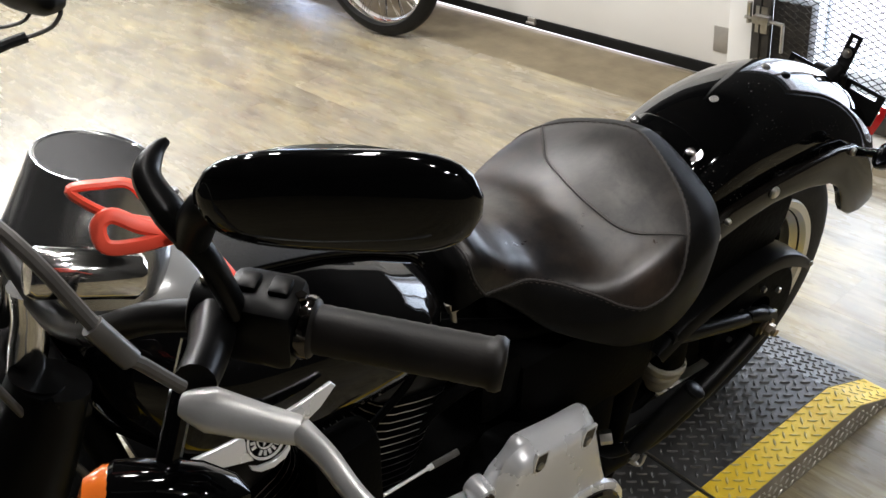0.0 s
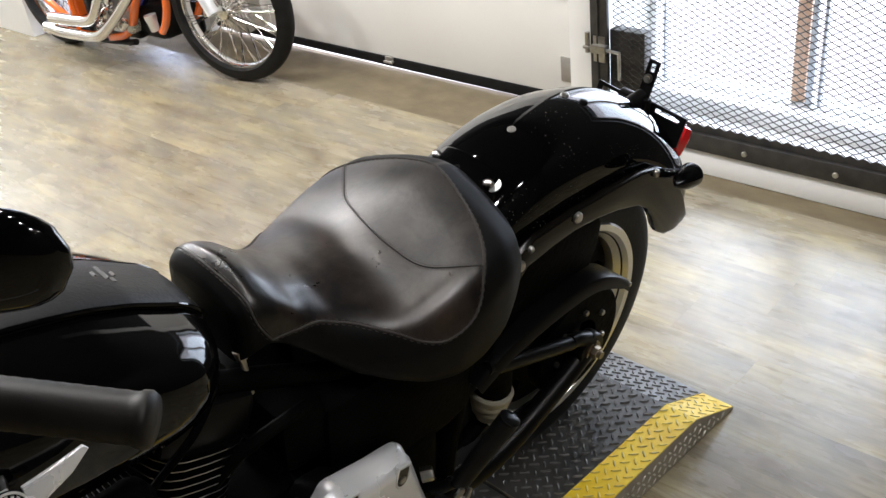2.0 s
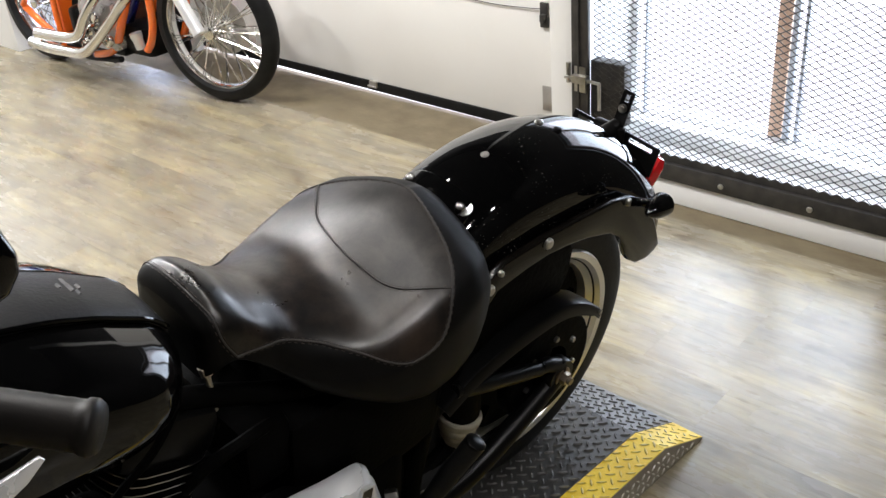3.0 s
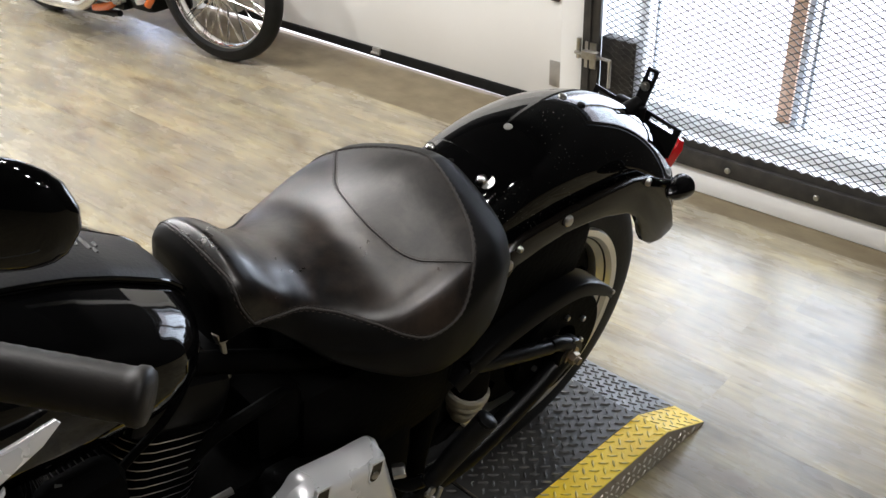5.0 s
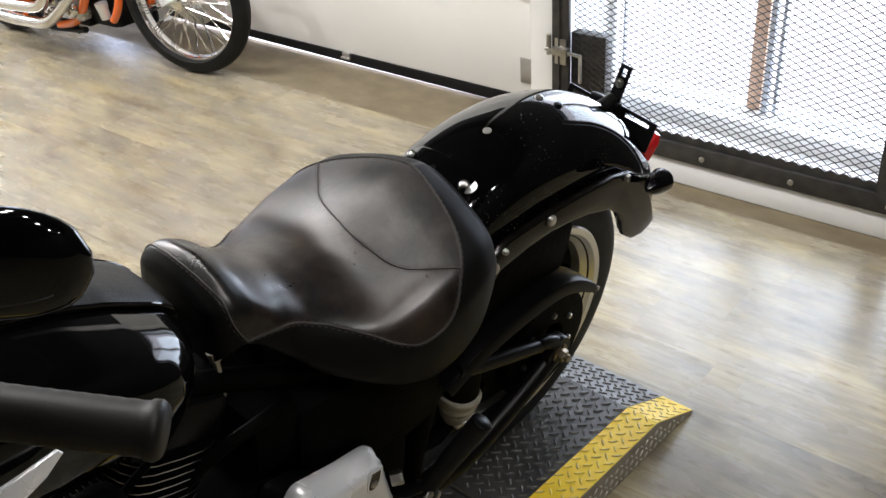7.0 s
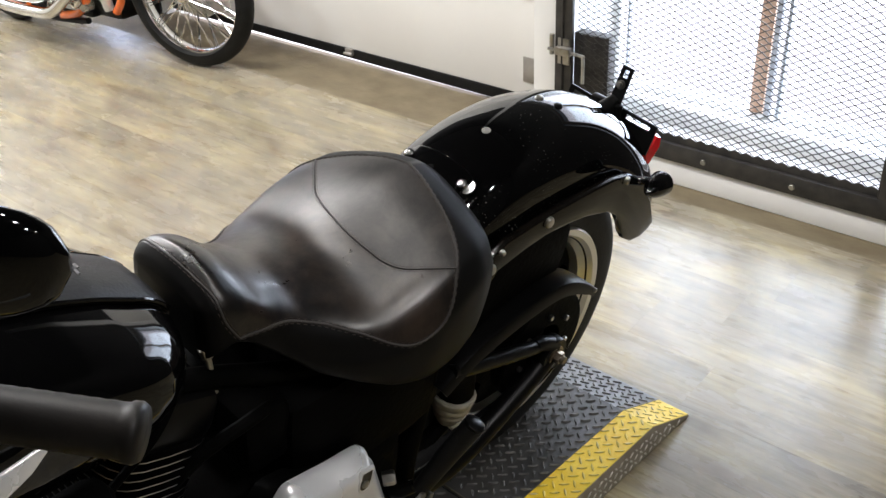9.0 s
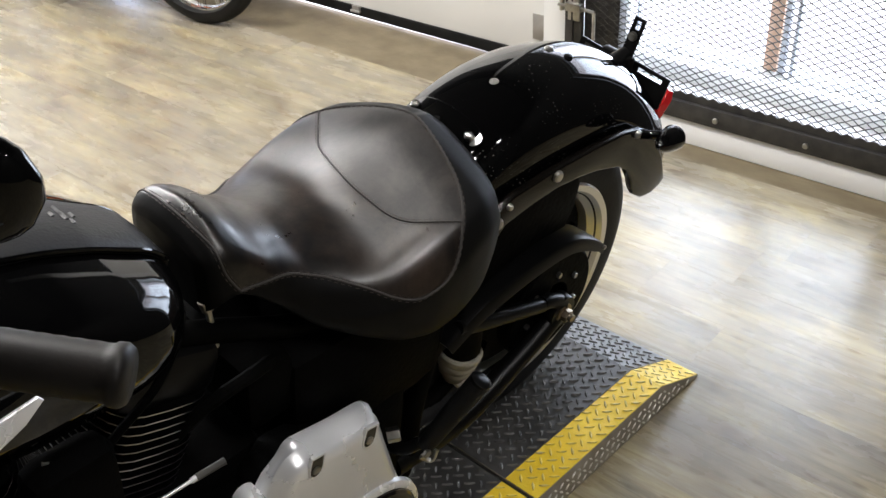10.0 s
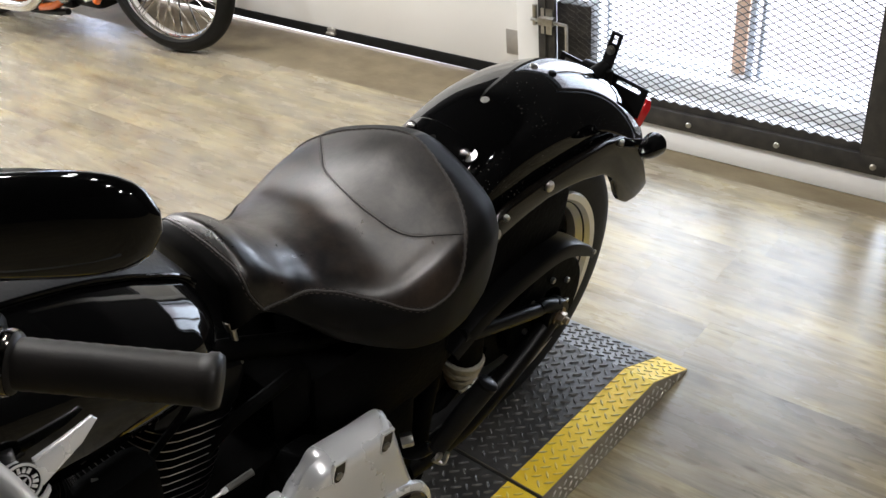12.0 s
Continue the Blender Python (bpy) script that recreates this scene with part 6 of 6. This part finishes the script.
# brake switch and hose looping below the right-hand controls
bm = fresh()
tube(bm, [(-1.10, 0.40, 1.16), (-1.05, 0.48, 1.10), (-1.00, 0.535, 1.045), (-0.965, 0.548, 1.020), (-0.940, 0.550, 1.012)], [0.014, 0.020, 0.026, 0.026, 0.014], 16)
hose_clamp = part("brake_switch", bm, SATIN, bike, "black brake switch housing")
bm = fresh()
tube(bm, [(-0.946, 0.547, 1.005), (-0.950, 0.545, 0.992), (-0.964, 0.545, 0.978), (-0.985, 0.545, 0.973), (-1.012, 0.545, 0.972)], 0.0034, 8)
tube(bm, [(-0.985, 0.546, 1.012), (-1.00, 0.545, 0.998), (-1.024, 0.545, 0.996), (-1.045, 0.545, 1.000)], 0.0028, 8)
part("brake_hose", bm, SHEATH, hose_clamp, "grey brake hose")
bm = fresh()
tube(bm, [(-1.005, 0.545, 0.973), (-1.043, 0.545, 0.970), (-1.11, 0.53, 0.965), (-1.20, 0.30, 0.94), (-1.235, 0.10, 0.92)], 0.0085, 10)
part("hose_sleeve", bm, RUBBER, hose_clamp)

# red plastic tag with two loops round the bar
tag = part("lever_tag", tube(fresh(), [(-1.104, -0.318, 1.150), (-1.113, -0.314, 1.168), (-1.124, -0.299, 1.194), (-1.135, -0.289, 1.204), (-1.144, -0.280, 1.206)], 0.0042, 8, 6, 0.5), RED_TAG, bars, "red plastic tag with two loops")
for pts in ([(-1.140, -0.270, 1.198), (-1.147, -0.242, 1.226), (-1.167, -0.233, 1.232), (-1.187, -0.227, 1.233), (-1.182, -0.235, 1.224), (-1.168, -0.246, 1.213), (-1.146, -0.262, 1.206)],
            [(-1.138, -0.277, 1.202), (-1.157, -0.265, 1.210), (-1.171, -0.254, 1.219), (-1.182, -0.254, 1.215), (-1.183, -0.263, 1.203), (-1.165, -0.270, 1.199), (-1.139, -0.278, 1.200)]):
    part("loop", tube(fresh(), pts, 0.0060, 8, 6, 0.6), RED_TAG, tag)

# fork, yokes, headlamp, front wheel and fender
RAKE = V(-0.40, 0, -0.62).normalized()
head = V(-1.235, 0, 0.93)
for s in (-1, 1):
    bm = fresh()
    tube(bm, [head + V(0, s * 0.105, 0.04), head + V(0, s * 0.105, 0) + RAKE * 0.35], 0.026, 18)
    fk = part("fork_leg", bm, SATIN, bike, "black upper fork tube")
    bm = fresh()
    tube(bm, [head + V(0, s * 0.105, 0) + RAKE * 0.30, head + V(0, s * 0.105, 0) + RAKE * 0.76], [0.034, 0.031], 18)
    part("slider", bm, SATIN, fk, "black fork slider")
for d in (0.0, 0.20):
    bm = fresh()
    c = head + RAKE * d
    box(bm, (c.x - 0.035, -0.135, c.z - 0.016), (c.x + 0.035, 0.135, c.z + 0.016), 0.012)
    part("yoke", bm, SATIN, bike)
for s in (-1, 1):
    bm = fresh()
    tube(bm, [head + V(0.01, s * 0.105, 0.03), head + V(0, s * 0.11, 0) + RAKE * 0.12, head + V(0, s * 0.11, 0) + RAKE * 0.40], [0.038, 0.048, 0.046], 20)
    part("fork_cover", bm, SATIN, bike, "black fork shroud")
# black box added to keep the space behind the fork dark
bm = fresh()
box(bm, (-1.245, -0.10, 0.24), (-1.165, 0.10, 0.72), 0.02)
part("front_filler", bm, DEEP, bike, "plain black box added between the frame tubes")
bm = fresh()
lathe(bm, [(0.01, -0.15), (0.05, -0.14), (0.085, -0.10), (0.098, -0.04), (0.10, 0.0), (0.104, 0.006), (0.100, 0.014), (0.086, 0.016), (0.05, 0.024), (0.002, 0.028)], (-1.44, 0, 0.88), (-1, 0, 0.05), 40)
part("headlamp", bm, CHROME, bike, "chrome headlamp shell")
front = wheel(bike, V(-1.655, 0, 0.32), 0.225, 0.318, 0.068, "front_wheel")
bm = fresh()
rings = []
for k in range(25):
    a = radians(150 - k * 150 / 24 + 10)
    d = V(math.cos(a), 0, math.sin(a))
    rings.append([V(-1.655, 0, 0.32) + d * (0.362 - dd) + V(0, y, 0) for y, dd in ((-0.088, 0.10), (-0.084, 0.04), (-0.06, 0.012), (0, 0), (0.06, 0.012), (0.084, 0.04), (0.088, 0.10), (0.084, 0.10), (0.079, 0.044), (0.056, 0.016), (0, 0.004),
                                                                                                 (-0.056, 0.016), (-0.079, 0.044), (-0.084, 0.10))])
skin(bm, rings)
part("front_fender", bm, PAINT_BLACK, bike, "gloss black front fender", sharp=50)


# ---- the orange chopper by the door ----
other = thing("chopper", Matrix.Translation((0.865, 4.02, 0.001)) @ Matrix.Rotation(radians(97.2), 4, "Z"), "orange and chrome custom chopper standing by the overhead door", "motorcycle")


def spoked(parent, centre, rim_r, tyre_r, half, spokes, turn, name):
    rot = Matrix.Translation(centre) @ Matrix.Rotation(radians(turn), 4, "Z")
    hub = part(name, lathe(fresh(), [(0.012, -0.07), (0.03, -0.065), (0.032, -0.03), (0.022, -0.025), (0.022, 0.025), (0.032, 0.03), (0.03, 0.065), (0.012, 0.07)], (0, 0, 0), (0, 1, 0), 24), CHROME, parent, "spoked chrome wheel")
    hub.matrix_local = rot
    prof = [(rim_r + (tyre_r - rim_r) * max(0, math.sin(math.pi * k / 12)) ** 0.8, -half * math.cos(math.pi * k / 12)) for k in range(13)] + [(rim_r - 0.008, half * 0.6), (rim_r - 0.008, -half * 0.6)]
    part("tyre", lathe(fresh(), prof, (0, 0, 0), (0, 1, 0), 72, close=True), RUBBER, hub, "black tyre")
    part("rim", lathe(fresh(), [(rim_r + 0.004, -half * 0.62), (rim_r - 0.012, -half * 0.62), (rim_r - 0.020, -half * 0.3), (rim_r - 0.022, 0), (rim_r - 0.020, half * 0.3), (rim_r - 0.012, half * 0.62), (rim_r + 0.004, half * 0.62)],
                      (0, 0, 0), (0, 1, 0), 72, close=True), CHROME, hub, "chrome rim")
    for k in range(spokes):
        a = 2 * math.pi * k / spokes
        s = 1 if k % 2 else -1
        lead = 0.34 if (k // 2) % 2 else -0.34
        bm = fresh()
        tube(bm, [(0.030 * math.cos(a), s * 0.048, 0.030 * math.sin(a)), ((rim_r - 0.018) * math.cos(a + lead), 0, (rim_r - 0.018) * math.sin(a + lead))], 0.0024, 5)
        part("spoke", bm, CHROME, hub)
    return hub


fw = spoked(other, V(-1.418, 0, 0.335), 0.278, 0.335, 0.045, 60, 10, "front_wheel")
bm = fresh()
lathe(bm, [(0.060, -0.051), (0.130, -0.051), (0.130, -0.046), (0.060, -0.046)], (0, 0, 0), (0, 1, 0), 36, close=True)
part("brake_disc", bm, ALU_DULL, fw)
bm = fresh()
box(bm, (-0.15, -0.085, -0.09), (-0.07, -0.03, 0.0), 0.012)
part("brake_caliper", bm, ALU_DULL, fw)
spoked(other, V(0, 0, 0.315), 0.222, 0.315, 0.08, 40, 0, "rear_wheel")
for s in (-1, 1):
    bm = fresh()
    tube(bm, [(-1.405, s * 0.09, 0.335), (-1.20, s * 0.10, 0.68), (-0.98, s * 0.10, 1.06)], [0.030, 0.027, 0.022], 14)
    part("fork_leg", bm, ALU, other, "polished silver fork leg")
    bm = fresh()
    tube(bm, [(-0.28, s * 0.12, 0.18), (-0.15, s * 0.12, 0.24), (-0.02, s * 0.12, 0.315)], 0.019, 12)
    tube(bm, [(-1.06, s * 0.02, 0.92), (-0.98, s * 0.08, 0.60), (-0.90, s * 0.10, 0.42), (-0.842, s * 0.10, 0.331), (-0.765, s * 0.10, 0.217), (-0.686, s * 0.10, 0.159), (-0.558, s * 0.10, 0.125)], 0.022, 12)
    tube(bm, [(-1.10, s * 0.10, 0.66), (-1.097, s * 0.10, 0.46), (-1.084, s * 0.10, 0.347), (-1.045, s * 0.10, 0.26), (-1.000, s * 0.10, 0.21)], 0.019, 12)
    tube(bm, [(-1.02, s * 0.02, 0.98), (-0.7, s * 0.04, 0.80), (-0.38, s * 0.12, 0.62), (-0.02, s * 0.13, 0.33)], 0.015, 12)
    tube(bm, [(-0.36, s * 0.12, 0.62), (-0.32, s * 0.13, 0.35), (-0.33, s * 0.13, 0.14)], 0.015, 12)
    part("frame_rail", bm, ORANGE, other, "orange painted frame tube")
    bm = fresh()
    tube(bm, [(-0.76, s * 0.10, 0.130), (-0.66, s * 0.10, 0.118), (-0.45, s * 0.11, 0.115), (-0.28, s * 0.12, 0.18)], 0.016, 10)
    part("lower_rail", bm, SATIN, other, "black lower frame tube")
for pts in ([(-0.82, 0.10, 0.53), (-0.765, 0.17, 0.445), (-0.70, 0.20, 0.365), (-0.635, 0.21, 0.280), (-0.570, 0.21, 0.248), (-0.45, 0.21, 0.236), (-0.24, 0.21, 0.228)],
            [(-1.05, 0.10, 0.52), (-0.99, 0.16, 0.46), (-0.85, 0.17, 0.345), (-0.72, 0.19, 0.240), (-0.62, 0.21, 0.178), (-0.45, 0.21, 0.165), (-0.30, 0.21, 0.163), (-0.165, 0.21, 0.172)]):
    bm = fresh()
    tube(bm, pts, [0.022, 0.024, 0.026, 0.029, 0.030], 16)
    part("exhaust_pipe", bm, CHROME, other, "chrome exhaust pipe")
bm = fresh()
lathe(bm, [(0.01, -0.048), (0.024, -0.045), (0.026, 0.0), (0.030, 0.014), (0.030, 0.034), (0.01, 0.038)], (-0.945, 0.105, 0.255), (0.1, 0.1, 1.0), 20)
part("starter_motor", bm, SATIN_CHROME, other, "polished starter motor")
bm = fresh()
box(bm, (-0.985, -0.08, 0.150), (-0.735, 0.075, 0.305), 0.03)
part("gearbox", bm, SATIN, other, "black gearbox")
# black panel added behind the engine to stand for the shade there
bm = fresh()
box(bm, (-1.04, -0.135, 0.135), (-0.25, -0.085, 0.46), 0.04)
part("dark_backing", bm, SATIN, other, "black panel added behind the engine")
for x in (-0.26,):
    bm = fresh()
    box(bm, (x - 0.05, -0.04, 0.20), (x + 0.04, 0.10, 0.52), 0.02)
    part("oil_tank", bm, ORANGE, other, "orange oil tank")
bm = fresh()
box(bm, (-0.80, -0.11, 0.16), (-0.50, 0.13, 0.42), 0.05)
case = part("engine_case", bm, SHADED_ALU, other, "polished engine case")
for x, z, r in ((-0.735, 0.235, 0.038), (-0.665, 0.330, 0.045), (-0.545, 0.185, 0.030)):
    bm = fresh()
    lathe(bm, [(r, 0.125), (r, 0.142), (r * 0.86, 0.150), (r * 0.5, 0.152), (r * 0.45, 0.146), (0.002, 0.147)], (x, 0, z), (0, 1, 0), 24)
    part("round_cover", bm, CHROME, case)
bm = fresh()
box(bm, (-0.80, 0.02, 0.145), (-0.40, 0.10, 0.185), 0.015)
part("sump", bm, SATIN, case, "black sump")
bm = fresh()
lathe(bm, [(0.02, 0.13), (0.060, 0.13), (0.060, 0.150), (0.045, 0.158), (0.042, 0.152), (0.002, 0.154)], (-0.585, 0, 0.275), (0, 1, 0), 30)
part("cam_cover", bm, CHROME, case)
bm = fresh()
box(bm, (-0.485, -0.05, 0.20), (-0.40, 0.12, 0.36), 0.03)
part("oil_filter", bm, SATIN, case)
for bx, tx in ((-0.62, -0.52), (-0.72, -0.82)):
    bm = fresh()
    for k in range(9):
        t = (k + 0.5) / 9
        lathe(bm, [(0.060, -0.003), (0.085, -0.003), (0.085, 0.003), (0.060, 0.003)], (bx + (tx - bx) * t, 0, 0.40 + 0.20 * t), (tx - bx, 0, 0.20), 20)
    tube(bm, [(bx, 0, 0.38), (tx, 0, 0.64)], 0.062, 16)
    part("cylinder", bm, ALU_DULL, other, "finned aluminium cylinder")
bm = fresh()
tube(bm, [(-1.00, 0, 0.86), (-0.86, 0, 0.86), (-0.62, 0, 0.80), (-0.46, 0, 0.74)], [0.06, 0.13, 0.13, 0.05], 20)
part("fuel_tank", bm, BLUE, other, "dark blue fuel tank")
bm = fresh()
prism(bm, [V(x, 0.03, z) for x, z in ((-0.744, 0.312), (-0.840, 0.310), (-0.937, 0.430), (-0.990, 0.520), (-0.880, 0.520))], (0, 0.05, 0), 0.008)
part("air_cleaner", bm, BLUE, other)
bm = fresh()
rings = []
for k in range(19):
    a = radians(140 - k * 5)
    d = V(math.cos(a), 0, math.sin(a))
    rings.append([V(0, 0, 0.315) + d * (0.352 - dd) + V(0, y, 0) for y, dd in ((-0.105, 0.06), (-0.09, 0.014), (0, 0), (0.09, 0.014), (0.105, 0.06), (0.10, 0.06), (0.086, 0.018), (0, 0.005), (-0.086, 0.018), (-0.10, 0.06))])
skin(bm, rings)
part("rear_fender", bm, ORANGE, other, "orange rear fender")
bm = fresh()
box(bm, (-0.42, -0.11, 0.60), (-0.06, 0.11, 0.67), 0.03)
part("saddle", bm, LEATHER, other)
bm = fresh()
tube(bm, [(-0.60, 0.03, 0.14), (-0.61, 0.05, 0.100), (-0.635, 0.06, 0.085)], 0.008, 8)
part("side_stand", bm, SATIN, other)
bm = fresh()
tube(bm, [(-0.98, -0.32, 1.18), (-1.0, -0.15, 1.16), (-0.98, 0, 1.08), (-1.0, 0.15, 1.16), (-0.98, 0.32, 1.18)], 0.0125, 12)
part("handlebar", bm, CHROME, other, "chrome handlebar")


# ---- floor planks ----
def lay_planks():
    """Wood-look planks in rows along the wall, ends staggered, each a piece of its own on shared meshes."""
    wide, long, gap = 0.178, 1.22, 0.00004
    floor = bpy.data.objects["floor"]

    def plank_mesh(length):
        bm = fresh()
        x, y, b, h = wide / 2 - gap, length / 2 - gap, 0.00012, 0.0055
        low = [(-x, -y, 0), (x, -y, 0), (x, y, 0), (-x, y, 0)]
        mid = [(-x, -y, h - 0.0001), (x, -y, h - 0.0001), (x, y, h - 0.0001), (-x, y, h - 0.0001)]
        top = [(-x + b, -y + b, h), (x - b, -y + b, h), (x - b, y - b, h), (-x + b, y - b, h)]
        skin(bm, [[Vector(p) for p in r] for r in (low, mid, top)])
        me = bpy.data.meshes.new("plank")
        bm.to_mesh(me)
        bm.free()
        me.materials.append(PLANK)
        return me

    whole = plank_mesh(long)
    rng = random.Random(5)
    far, near = [], []
    for r in range(40):
        d = FLOOR_EDGE - (r + 0.5) * wide
        if d < -6.3:
            break
        start = -3.55 + rng.uniform(0, long) - long
        for k in range(12):
            u = start + (k + 0.5) * long
            if u > 5.7:
                continue
            (near if d > -2.6 and -1.4 < u < 5.6 else far).append((d, u))
    for d, u in near[:300]:
        ob = new("plank", whole)
        ob.parent = floor
        ob.matrix_basis = pose(d, u, -0.0058)
    bm = fresh()
    for d, u in far + near[300:]:
        low = max(u - long / 2, -3.62)      # cut off at the side wall
        y = (u + long / 2 - low) / 2 - gap
        if y < 0.02:
            continue
        x, u = wide / 2 - gap, u + long / 2 - gap - y
        a = [bm.verts.new((d + i * x, u + j * y, -0.0058)) for i, j in ((-1, -1), (1, -1), (1, 1), (-1, 1))]
        b = [bm.verts.new((d + i * x, u + j * y, -0.0003)) for i, j in ((-1, -1), (1, -1), (1, 1), (-1, 1))]
        bm.faces.new(b)
        for k in range(4):
            bm.faces.new((a[k], a[(k + 1) % 4], b[(k + 1) % 4], b[k]))
    part("far_planks", bm, PLANK, floor, smooth=False)["kind"] = "stuff"


lay_planks()
